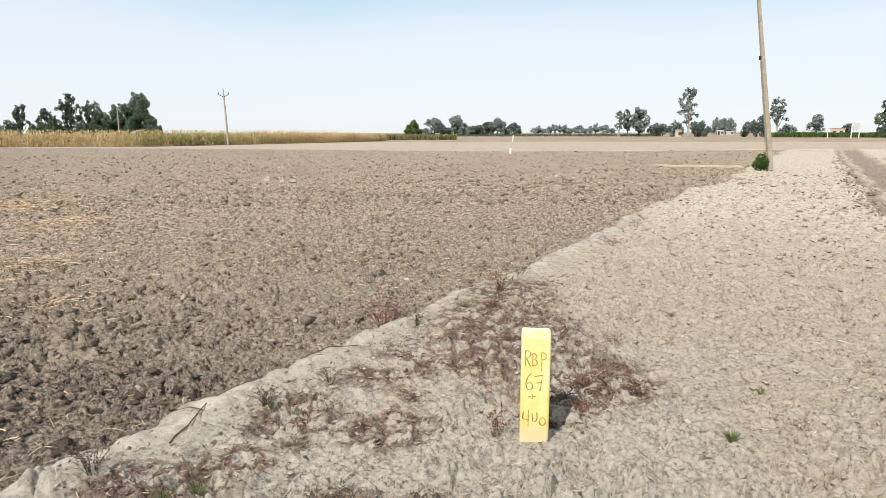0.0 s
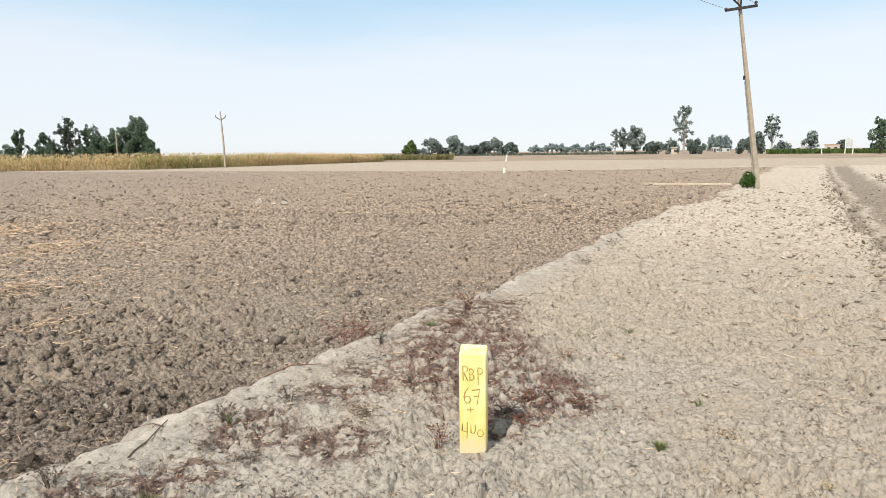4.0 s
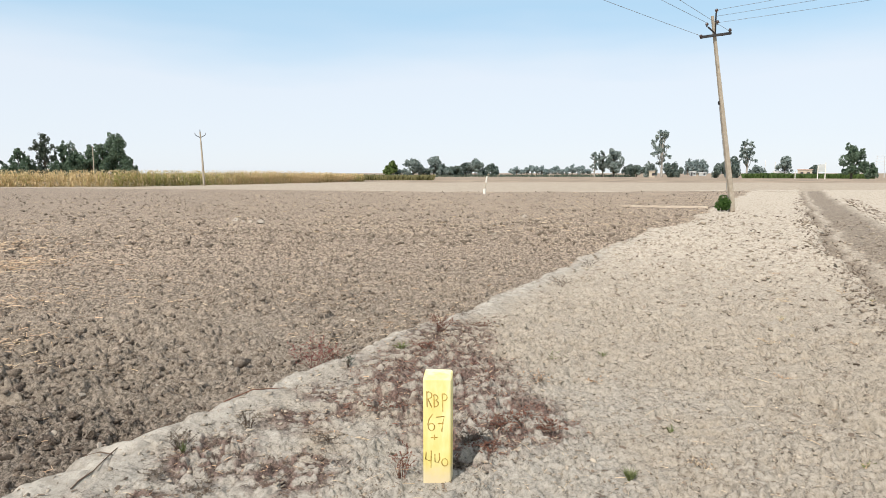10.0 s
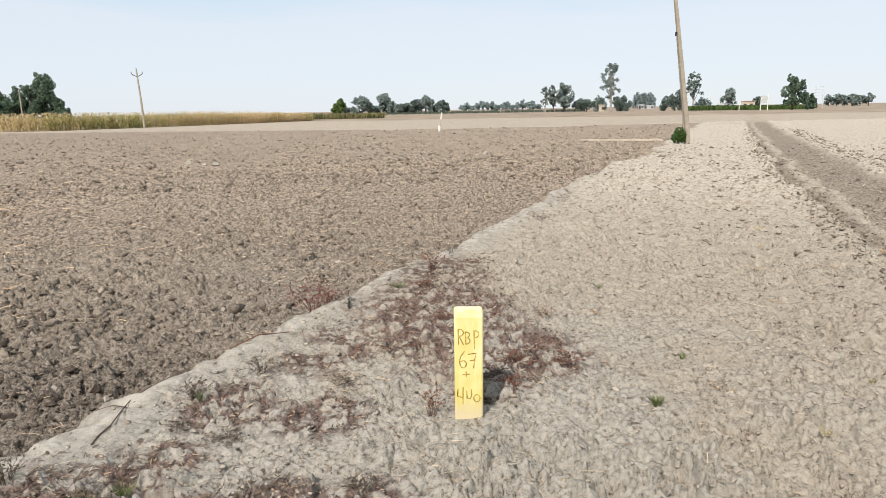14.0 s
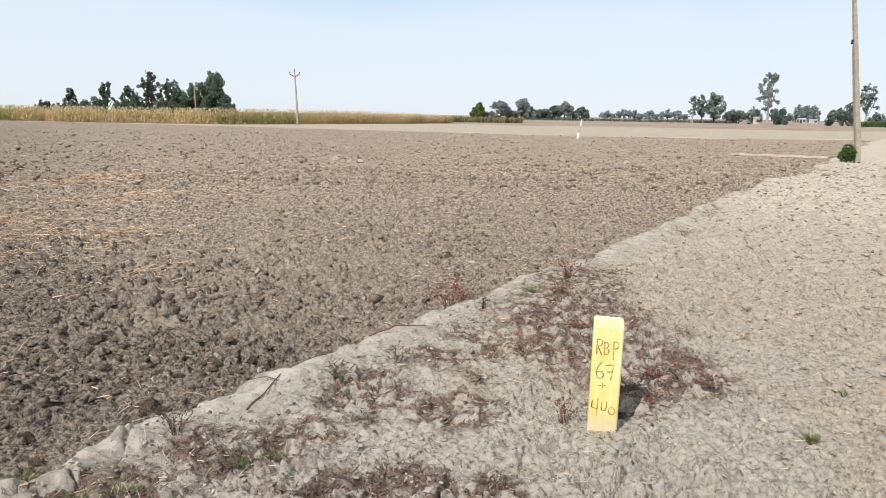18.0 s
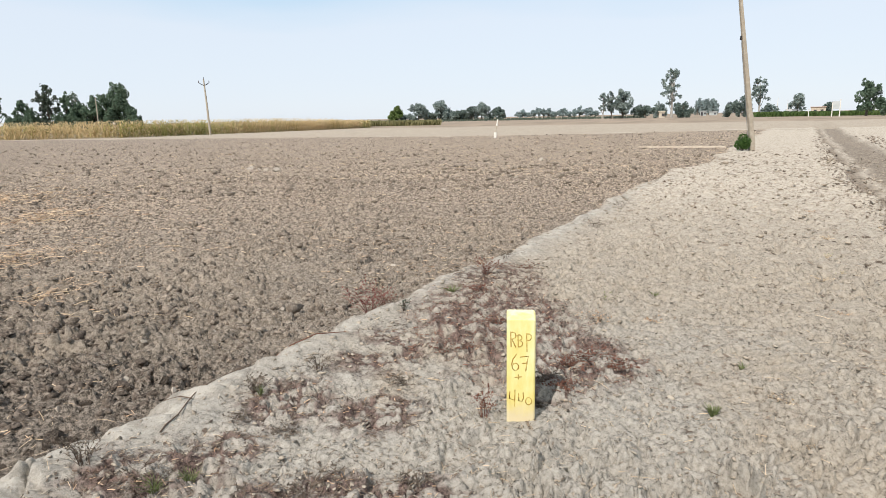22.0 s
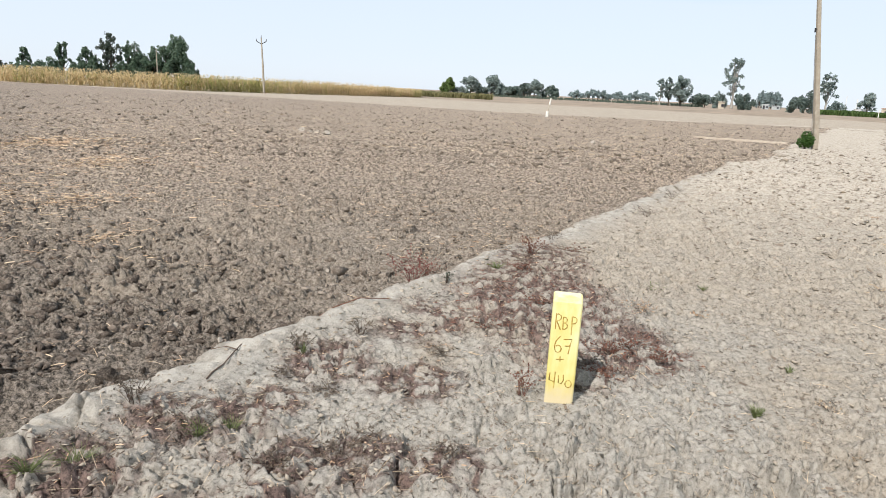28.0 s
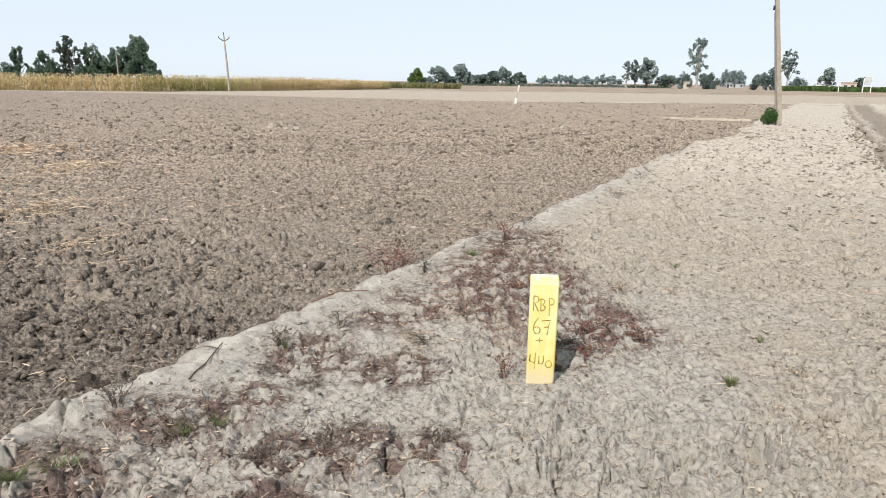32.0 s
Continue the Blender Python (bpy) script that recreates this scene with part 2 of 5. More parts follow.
MAT["maize"] = leaf_mat("maize", (0.25, 0.215, 0.08), (0.50, 0.375, 0.175), (0.70, 0.55, 0.33), 0.3, 0.12)
MAT["maize_green"] = leaf_mat("maize_green", (0.15, 0.18, 0.045), (0.28, 0.28, 0.085), (0.48, 0.42, 0.17), 0.3, 0.2)
MAT["tassel"] = leaf_mat("tassel", (0.50, 0.37, 0.17), (0.64, 0.50, 0.27), (0.76, 0.64, 0.40), 0.2, 0.2)

# ---- plan of the ground ----
U = np.array((0.5625, 0.8268))        # along the bund
N_ = np.array((0.8268, -0.5625))      # from the ploughed land towards the bund and the track
EDGE = np.array([(-4.3, -4.2), (-3.1, -1.6), (-2.5, -0.33), (-2.16, 0.08), (-1.85, 0.62), (-1.55, 1.05), (-1.15, 1.5), (-0.81, 2.07),
                 (-0.34, 2.86), (0.25, 3.64), (1.36, 5.2), (2.64, 7.09), (4.77, 10.63), (9.23, 16.55), (14.0, 23.6), (33, 52), (60, 90)])
TRACK = np.array([(2.2, -4.0), (4.0, 0.8), (5.12, 2.9), (5.85, 4.23), (7.35, 6.63), (10.4, 11.5), (16.3, 20.5), (28.8, 39.4), (60, 85)])


def along(x, y):
    return x * U[0] + y * U[1], x * N_[0] + y * N_[1]


E_T, E_S = along(EDGE[:, 0], EDGE[:, 1])
T_T, T_S = along(TRACK[:, 0], TRACK[:, 1])


def smooth(a, b, v):
    k = np.clip((v - a) / (b - a), 0, 1)
    return k * k * (3 - 2 * k)


def hash2(ix, iy, seed=0):
    h = (ix.astype(np.int64) * 374761393 + iy.astype(np.int64) * 668265263 + seed * 982451653) & 0xFFFFFFFF
    h = ((h ^ (h >> 13)) * 1274126177) & 0xFFFFFFFF
    return ((h ^ (h >> 16)) & 0xFFFF) / 65535.0


def vnoise(x, y, seed=0):
    ix, iy = np.floor(x), np.floor(y)
    fx, fy = x - ix, y - iy
    fx, fy = fx * fx * (3 - 2 * fx), fy * fy * (3 - 2 * fy)
    a, b = hash2(ix, iy, seed), hash2(ix + 1, iy, seed)
    c, d = hash2(ix, iy + 1, seed), hash2(ix + 1, iy + 1, seed)
    return (a * (1 - fx) + b * fx) * (1 - fy) + (c * (1 - fx) + d * fx) * fy


def fbm(x, y, octaves=4, seed=0):
    s, a, tot = 0.0, 1.0, 0.0
    for o in range(octaves):
        s = s + a * vnoise(x * 2 ** o, y * 2 ** o, seed + o)
        tot += a
        a *= 0.55
    return s / tot


def cells(x, y, seed=0):
    """Distance to the nearest and second nearest scattered point, and a number for the cell."""
    ix, iy = np.floor(x), np.floor(y)
    d1 = np.full(x.shape, 9.0)
    d2 = np.full(x.shape, 9.0)
    who = np.zeros(x.shape)
    for dx in (-1, 0, 1):
        for dy in (-1, 0, 1):
            cx, cy = ix + dx, iy + dy
            px, py = cx + hash2(cx, cy, seed + 1), cy + hash2(cx, cy, seed + 2)
            d = np.hypot(px - x, py - y)
            nearer = d < d1
            d2 = np.where(nearer, d1, np.minimum(d2, d))
            who = np.where(nearer, hash2(cx, cy, seed + 3), who)
            d1 = np.where(nearer, d, d1)
    return d1, d2, who


def plates(x, y, seed=0):
    """Broken blocks of earth: the depth inside the block, a number for it, and its tilted top."""
    ix, iy = np.floor(x), np.floor(y)
    d1 = np.full(x.shape, 9.0)
    d2 = np.full(x.shape, 9.0)
    bx, by = np.zeros(x.shape), np.zeros(x.shape)
    ox, oy = np.zeros(x.shape), np.zeros(x.shape)
    for dx in (-1, 0, 1):
        for dy in (-1, 0, 1):
            cx, cy = ix + dx, iy + dy
            ex, ey = x - cx - hash2(cx, cy, seed + 1), y - cy - hash2(cx, cy, seed + 2)
            d = np.sqrt(ex * ex + ey * ey)
            nearer = d < d1
            d2 = np.where(nearer, d1, np.minimum(d2, d))
            d1 = np.where(nearer, d, d1)
            bx, by = np.where(nearer, cx, bx), np.where(nearer, cy, by)
            ox, oy = np.where(nearer, ex, ox), np.where(nearer, ey, oy)
    tilt = ox * (hash2(bx, by, seed + 4) - 0.5) + oy * (hash2(bx, by, seed + 5) - 0.5)
    return d2 - d1, hash2(bx, by, seed + 3), tilt * 2


def zones(x, y):
    """Signed distances (metres) past the bund's field edge and past the track's near edge, and the place along."""
    t, s = along(x, y)
    wob = (fbm(x * 1.8, y * 1.8, 3, 40) - 0.5) * 0.34
    de = s - np.interp(t, E_T, E_S) + wob * np.clip(1.2 - np.abs(t) * 0.01, 0.3, 1.0) + (fbm(x * 0.55, y * 0.55, 3, 44) - 0.5) * 1.1 * smooth(7, 18, t)
    dt = s - np.interp(t, T_T, T_S) + (fbm(x * 0.7, y * 0.7, 3, 50) - 0.5) * 0.5
    return t, de, dt


FAR_Y = np.array([(-200, 95), (-44, 72.5), (-18.6, 65.5), (-6, 60), (4.6, 53.6), (20, 52.8), (33, 55), (120, 40), (300, 20)])


HOLES = ((1.33, -0.01, 0.028), (2.47, 2.29, 0.04), (2.42, 1.86, 0.03), (0.11, -0.16, 0.025), (-0.76, -0.73, 0.03), (-0.38, -0.83, 0.035), (0.9, 0.35, 0.02), (1.75, 0.6, 0.025), (2.0, 1.2, 0.025), (3.0, 2.9, 0.04), (2.7, 3.9, 0.04), (1.1, 2.9, 0.03), (1.9, 4.4, 0.04), (3.4, 4.6, 0.05), (1.62, -0.35, 0.03), (0.75, -0.55, 0.03))


def height(x, y, fine=1.0):
    t, de, dt = zones(x, y)
    field = 1 - smooth(-0.06, 0.10, de)
    far = y - np.interp(x, FAR_Y[:, 0], FAR_Y[:, 1])
    plough = field * (1 - smooth(-0.6, 0.4, far))
    near = 1 / (1 + (np.hypot(x + 0.6, y + 3) / 25) ** 2)
    h = -0.085 * field + 0.035 * np.exp(-((de - 0.20) / 0.16) ** 2)
    h = h + (fbm(x * 0.45, y * 0.45, 3, 3) - 0.5) * 0.10 * (0.4 + 0.6 * near)
    # track: a shallow lane with thrown-up sides
    tr = smooth(-0.12, 0.12, dt) * (1 - smooth(1.6, 1.9, dt))
    h = h - 0.10 * tr + 0.04 * np.exp(-((dt + 0.2) / 0.2) ** 2) + 0.06 * np.exp(-((dt - 2.0) / 0.25) ** 2)
    h = h - 0.04 * np.exp(-((dt - 0.14) / 0.13) ** 2) + 0.035 * np.exp(-((dt - 0.46) / 0.12) ** 2) * smooth(0.35, 0.55, fbm(x * 1.5, y * 1.5, 3, 52))
    if fine:
        # tilled soil: broken blocks of three sizes, each with its own tilt, and crumbs
        across = (x + 8.1) * -0.523 + (y - 0.56) * -0.853
        west = smooth(-2.4, 0.1, across)
        vx = x + (fbm(x * 9, y * 9, 2, 12) - 0.5) * 0.12
        vy = y + (fbm(x * 9, y * 9, 2, 13) - 0.5) * 0.12
        e1, w1, t1 = plates(vx / 0.21, vy / 0.17, 11)
        e2, w2, t2 = plates(vx / 0.085, vy / 0.075, 21)
        e3, w3, t3 = plates(vx / 0.036, vy / 0.034, 61)
        rough = smooth(0.36, 0.62, fbm(x * 0.9, y * 0.9, 3, 15))
        rough = np.maximum(rough, west)
        lump = rough * (0.19 * (0.30 * t1 + 0.16 * w1 * w1) - 0.030 * (1 - smooth(0.0, 0.14, e1)) * (w1 > 0.3))
        lump = lump + (0.45 + 0.55 * rough) * (0.080 * (0.50 * t2 + 0.50 * w2 ** 3) - 0.014 * (1 - smooth(0.0, 0.22, e2)))
        lump = lump + 0.034 * (0.55 * t3 + 0.42 * w3 * w3)
        lump = lump + (fbm(x * 30, y * 30, 3, 16) - 0.5) * 0.024 - np.abs(fbm(x * 8, y * 8, 3, 17) - 0.5) * 0.045
        rid = np.cos(across * 2 * math.pi / 0.78 + fbm(x * 0.6, y * 0.6, 2, 8) * 1.8)
        h = h + plough * (lump * (1.0 + 0.15 * west) + rid * (0.008 + 0.082 * west))
        # trodden bund: kneaded clay broken into tilted flakes, with cracks and hoof dints
        dint = smooth(0.25, 0.7, de)
        wx = x + (fbm(x * 6, y * 6, 3, 72) - 0.5) * 0.16
        wy = y + (fbm(x * 6, y * 6, 3, 73) - 0.5) * 0.16
        e4, w4, t4 = plates(wx / 0.17, wy / 0.15, 71)
        e5, w5, t5 = plates(wx / 0.075, wy / 0.068, 81)
        e6, w6, t6 = plates(wx / 0.033, wy / 0.031, 85)
        open_ = smooth(0.42, 0.56, fbm(x * 2.2, y * 2.2, 3, 88))
        tread = (fbm(wx * 5, wy * 5, 3, 86) - 0.5) * 0.05
        tread = tread + 0.16 * (0.30 * t4) * (w4 > 0.35) * smooth(0.0, 0.22, e4) - 0.040 * smooth(0.05, 0.40, e4) * (w4 > 0.84)
        tread = tread - 0.034 * (1 - smooth(0.0, 0.06, e4)) * open_
        tread = tread + 0.070 * (0.50 * t5 + 0.26 * w5 ** 3) * smooth(0.0, 0.25, e5) - 0.014 * (1 - smooth(0.0, 0.10, e5)) * (0.3 + 0.7 * open_)
        tread = tread + 0.032 * (0.48 * t6 + 0.30 * w6 ** 3) * smooth(0.0, 0.2, e6)
        tread = tread * (0.6 + 0.6 * smooth(0.36, 0.62, fbm(x * 1.3, y * 1.3, 3, 74)))
        still = 1 - np.exp(-(np.hypot(x - 0.02, y - 0.03) / 0.16) ** 4)
        h = h + (1 - field) * dint * tread * 1.1 * still
        # cracked mud nearest the standpoint, earth heaped at the post, and a few holes
        e7, w7, t7 = plates((x + (fbm(x * 5, y * 5, 2, 75) - 0.5) * 0.14) / 0.21, (y + (fbm(x * 5, y * 5, 2, 76) - 0.5) * 0.14) / 0.19, 77)
        h = h + (1 - field) * smooth(0.15, -0.45, y) * still * ((0.05 * t7 + 0.02 * w7) * smooth(0.0, 0.16, e7) - 0.032 * (1 - smooth(0.0, 0.07, e7)) * smooth(0.40, 0.54, fbm(x * 2.2, y * 2.2, 3, 78)))
        h = h + 0.022 * np.exp(-(((x - 0.10) / 0.20) ** 2 + ((y + 0.06) / 0.12) ** 2))
        for hx, hy, hr in HOLES:
            h = h - 0.07 * np.exp(-(((x - hx) / (hr * 1.5)) ** 2 + ((y - hy) / hr) ** 2) ** 2)
        g1, g2, w6 = cells((x + (fbm(x * 8, y * 8, 3, 132) - 0.5) * 0.18) / 0.15, (y + (fbm(x * 8, y * 8, 3, 133) - 0.5) * 0.18) / 0.12, 131)
        h = h + weedy(x, y) * still * smooth(0.15, 0.4, de) * (np.clip(g2 - g1, 0, 0.16) * 0.16 + 0.006) * w6
        # the bund's broken lip
        e8, w8, t8 = plates(wx / 0.26, wy / 0.22, 91)
        lip = np.exp(-((de - 0.18) / 0.22) ** 2) * (1 - smooth(12, 22, t))
        h = h + lip * ((0.05 * t8 + 0.012 * (w8 - 0.5)) * smooth(0.0, 0.2, e8) - 0.014 * (1 - smooth(0.0, 0.06, e8)) * (w8 > 0.5))
        h = h + (fbm(x * 14, y * 14, 3, 90) - 0.5) * (0.010 + 0.02 * lip)
    return h


def damp_and_falloff(x, y):
    """Darker, freshly turned soil: the furrows in the west and the land nearest the bund's end; also exposure falloff
    by bearing, 0 to 1.
    """
    r = np.hypot(x + 0.6, y + 3)
    west = smooth(-2.6, 0.2, (x + 8.1) * -0.523 + (y - 0.56) * -0.853) * (1 - 0.5 * smooth(30, 75, r))
    near = smooth(3.4, 0.0, y + 0.55 * (x + 2.5)) * 0.95 * (1 - smooth(14, 30, r))
    # west of this bearing: exposure falloff put into the soil colour
    west = np.maximum(west, 0.45 * smooth(-26, -40, np.degrees(np.arctan2(x + 0.6, y + 3))) * smooth(4, 9, r))
    return np.clip(west + near, 0, 1.0) * smooth(0.22, 0.5, fbm(x * 1.2, y * 1.2, 4, 150) + 0.08)


def height_at(x, y, fine=1.0):
    return float(height(np.array([float(x)]), np.array([float(y)]), fine)[0])


# weed-covered patches of the bund: middle and half-widths
LITTER = ((0.15, 1.6, 0.80, 1.40), (0.50, 0.85, 0.55, 0.60), (0.25, 0.4, 0.32, 0.32), (0.64, 0.72, 0.42, 0.34), (0.35, 2.9, 0.55, 0.9), (-0.75, 1.1, 0.45, 0.5), (-1.25, 0.45, 0.35, 0.4), (-1.75, -0.25, 0.5, 0.35), (-0.75, 0.2, 0.35, 0.3), (-1.1, -0.6, 0.6, 0.28), (-1.5, -0.1, 0.3, 0.25), (-2.15, -0.75, 0.5, 0.35), (-0.62, -0.62, 0.34, 0.22), (-1.35, -0.95, 0.5, 0.2))


def weedy(x, y):
    """How far the weed-covered part of the bund reaches, 0 to 1."""
    v = np.zeros(np.shape(x))
    for cx, cy, rx, ry in LITTER:
        v = np.maximum(v, 1 - np.hypot((x - cx) / rx, (y - cy) / ry))
    return np.clip(v * 2.2, 0, 1)


def litter(x, y):
    """Dark weed remains, mostly in the dips between the lumps."""
    x, y = np.asarray(x), np.asarray(y)
    g1, g2, w6 = cells((x + (fbm(x * 8, y * 8, 3, 132) - 0.5) * 0.18) / 0.15, (y + (fbm(x * 8, y * 8, 3, 133) - 0.5) * 0.18) / 0.12, 131)
    dips = 1 - smooth(0.10, 0.36, (g2 - g1) * (0.4 + w6))
    return weedy(x, y) * np.clip(0.1 + dips, 0, 1) * smooth(0.36, 0.54, fbm(x * 2.6, y * 2.6, 5, 120) + 0.12 * dips + 0.10 * smooth(1.3, 0.6, np.hypot(x - 0.3, (y - 1.4) * 0.8)))

# ---- ground: one sheet from the feet to the horizon ----


def soil_material():
    n = Nodes("dry_soil", 0.95, 0.12)
    grit = n.noise(150.0, 4.0, 0.75)
    f1 = n.mix(0.30, n.noise(34.0, 6.0, 0.72), grit)
    f2 = n.noise(3.15, 5.0, 0.6)
    f3 = n.noise(0.231, 4.0, 0.6)
    f4 = n.noise(17.0, 6.0, 0.8)
    f5 = n.noise(8.5, 6.0, 0.8)
    tilled = n.ramp(f1, (0.42, (0.070, 0.059, 0.046)), (0.485, (0.201, 0.172, 0.137)), (0.58, (0.357, 0.310, 0.250)))
    tilled = n.mix(n.ramp(f2, (0.42, 0.0), (0.58, 0.35)), tilled, (0.238, 0.202, 0.158))
    tilled = n.mix(n.ramp(f3, (0.42, 0.0), (0.6, 0.35)), tilled, (0.267, 0.223, 0.166))
    # dark flecks: soil tone, and shade of fine cracks put into the colour
    crust = n.ramp(f1, (0.39, (0.129, 0.106, 0.080)), (0.45, (0.295, 0.257, 0.202)), (0.57, (0.415, 0.371, 0.301)))
    crust = n.mix(n.ramp(f2, (0.45, 0.0), (0.6, 0.35)), crust, (0.343, 0.305, 0.241))
    ash = n.ramp(f1, (0.39, (0.129, 0.116, 0.097)), (0.45, (0.299, 0.279, 0.237)), (0.58, (0.419, 0.394, 0.341)))
    crust = n.mix(n.math("MULTIPLY", n.attr("ashen"), 0.85), crust, ash)
    flank = n.ramp(n.mix(0.3, n.noise(9.0, 6.0, 0.7), grit), (0.42, (0.285, 0.261, 0.217)), (0.55, (0.445, 0.414, 0.353)))
    mould = n.ramp(f1, (0.42, (0.050, 0.032, 0.028)), (0.58, (0.196, 0.127, 0.105)))
    pale = n.ramp(n.noise(0.8, 5.0), (0.3, (0.343, 0.293, 0.228)), (0.7, (0.445, 0.386, 0.301)))
    pale = n.mix(n.ramp(n.noise(5.0, 5.0, 0.8), (0.40, 0.75), (0.52, 0.0)), pale, (0.240, 0.197, 0.145))
    brown = n.ramp(n.noise(0.15, 5.0), (0.4, (0.224, 0.180, 0.133)), (0.6, (0.346, 0.279, 0.207)))
    # speckle past close range: soil tone, with shade of clods and hoof marks painted in
    far_off = n.attr("coarse")
    tilled = n.mix(far_off, tilled, n.ramp(f4, (0.44, (0.075, 0.060, 0.046)), (0.49, (0.230, 0.187, 0.145)), (0.545, (0.400, 0.330, 0.255))))
    crust = n.mix(far_off, crust, n.ramp(f5, (0.375, (0.145, 0.116, 0.086)), (0.425, (0.355, 0.305, 0.240)), (0.56, (0.535, 0.480, 0.390))))
    chaff = n.ramp(f4, (0.44, (0.090, 0.071, 0.054)), (0.49, (0.270, 0.217, 0.163)), (0.55, (0.520, 0.424, 0.312)))
    tilled = n.mix(n.attr("chaff"), tilled, chaff)
    damp = n.ramp(f1, (0.43, (0.038, 0.033, 0.026)), (0.49, (0.128, 0.109, 0.088)), (0.58, (0.283, 0.240, 0.195)))
    tilled = n.mix(n.attr("damp_falloff"), tilled, damp)
    c = n.mix(n.attr("crust"), tilled, crust)
    c = n.mix(n.attr("flank"), c, flank)
    c = n.mix(n.math("MULTIPLY", n.attr("mould"), 0.88), c, mould)
    c = n.mix(n.attr("lane"), c, n.ramp(n.noise(14.0, 6.0, 0.75), (0.40, (0.114, 0.093, 0.071)), (0.49, (0.214, 0.178, 0.137)), (0.60, (0.328, 0.279, 0.218))))
    c = n.mix(n.attr("pale"), c, pale)
    c = n.mix(n.attr("brown"), c, brown)
    crackle = n.ramp(n.crackle(42.0), (0.0, 0.0), (0.10, 1.0))
    n.bump(n.math("ADD", n.noise(38.0, 9.0, 0.76), n.math("MULTIPLY", crackle, 0.13)), 0.55, 0.032)
    return n.done(c)


def build_ground():
    # rings that widen with distance, fine in front of the standpoint and coarse behind it
    cx, cy = -0.55, -3.1
    fine = np.radians(np.linspace(-74, 46, 880))
    coarse = np.radians(np.linspace(46, 286, 70)[1:-1])
    ang = np.concatenate([fine, coarse])
    near_r = 1.75 * np.exp(np.cumsum(np.interp(np.arange(830), (0, 400, 700, 830), (0.0032, 0.0032, 0.0075, 0.0095))))
    rad = np.concatenate([np.array([0.25, 0.6, 0.9, 1.2, 1.5]), near_r, near_r[-1] * np.exp(np.arange(1, 56) * 0.066)])
    A, R = np.meshgrid(ang, rad)
    x = cx + R * np.sin(A)
    y = cy + R * np.cos(A)
    # full relief only where the rings are close enough to carry it
    turn = np.degrees(np.abs((A + math.pi + radians(14)) % (2 * math.pi) - math.pi))
    carry = (1 - smooth(57.5, 59.8, turn)) * smooth(1.5, 1.9, R)
    z = height(x, y) * carry + height(x, y, 0) * (1 - carry)
    calm = 1 - smooth(60, 110, R)
    z = z * calm
    nr, na = x.shape
    verts = np.stack([x.ravel(), y.ravel(), z.ravel()], 1)
    i = np.arange(nr - 1)[:, None] * na
    j = np.arange(na)[None, :]
    jn = (j + 1) % na
    faces = np.stack([i + j, i + jn, i + na + jn, i + na + j], -1).reshape(-1, 4)[:, ::-1]
    # the middle
    verts = np.vstack([verts, [[cx, cy, height_at(cx, cy, 0)]]])
    k = np.arange(0, na, 2)
    faces = np.vstack([faces, np.stack([np.full(len(k), len(verts) - 1), k, (k + 1) % na, (k + 2) % na], 1)])
    me = mesh_from("ground", verts, faces, soil_material(), smooth=False)
    t, de, dt = zones(x, y)
    far = y - np.interp(x, FAR_Y[:, 0], FAR_Y[:, 1])
    field = 1 - smooth(-0.06, 0.10, de)
    tilled = field * (1 - smooth(-0.5, 0.5, far))
    behind = smooth(0, 1, far + (fbm(x * 0.1, y * 0.1, 3, 7) - 0.5) * 8)
    band2 = smooth(46, 52, far + (fbm(x * 0.02, y * 0.02, 3, 9) - 0.5) * 14)
    vals = {
        "crust": (1 - tilled) * (1 - 0.9 * smooth(-40, -75, x) * behind),
        "flank": np.exp(-((de - 0.17) / 0.13) ** 2) * (1 - smooth(7, 16, t)) * smooth(0.25, 0.5, fbm(x * 3, y * 3, 3, 33) + 0.12),
        "mould": litter(x, y) * smooth(0.1, 0.3, de),
        "lane": np.maximum(smooth(-0.05, 0.12, dt) * (1 - smooth(1.55, 1.95, dt)) * (1 - 0.75 * np.exp(-((dt - 0.46) / 0.13) ** 2)) * 0.9, np.exp(-(((x - 33.2) * 0.857 + (y - 49.4) * 0.515) / 0.5) ** 2) * smooth(31, 32.5, x) * (1 - smooth(34.2, 35.2, x)) * 0.8),
        "ashen": (1 - smooth(0.7, 2.6, np.hypot((x + 0.5) * 0.7, y - 0.2))) * smooth(0.3, 0.6, fbm(x * 1.5, y * 1.5, 3, 160) + 0.08),
        "pale": behind * (1 - band2) * 0.9 * smooth(-62, -42, x),
        "chaff": tilled * smooth(3, 22, R) * (0.10 + 0.90 * smooth(-24, 8, x)) * (0.35 + 0.5 * fbm(x * 0.25, y * 0.25, 3, 140)),
        "brown": np.maximum(band2, behind * smooth(-42, -62, x)) * (1 - 0.75 * smooth(-40, -75, x)),
        "coarse": smooth(4.5, 16, R),
        "damp_falloff": np.maximum(tilled * damp_and_falloff(x, y), 0.6 * smooth(-40, -75, x) * behind),
    }
    for key, v in vals.items():
        a = me.attributes.new(key, "FLOAT", "POINT")
        a.data.foreach_set("value", np.append(v.ravel(), 0.0).astype(np.float32))
    ob = new("ground", me)
    tagged(ob, "dry tilled farmland with a pale trodden bund and earth track", "ground", kind="structure")


build_ground()


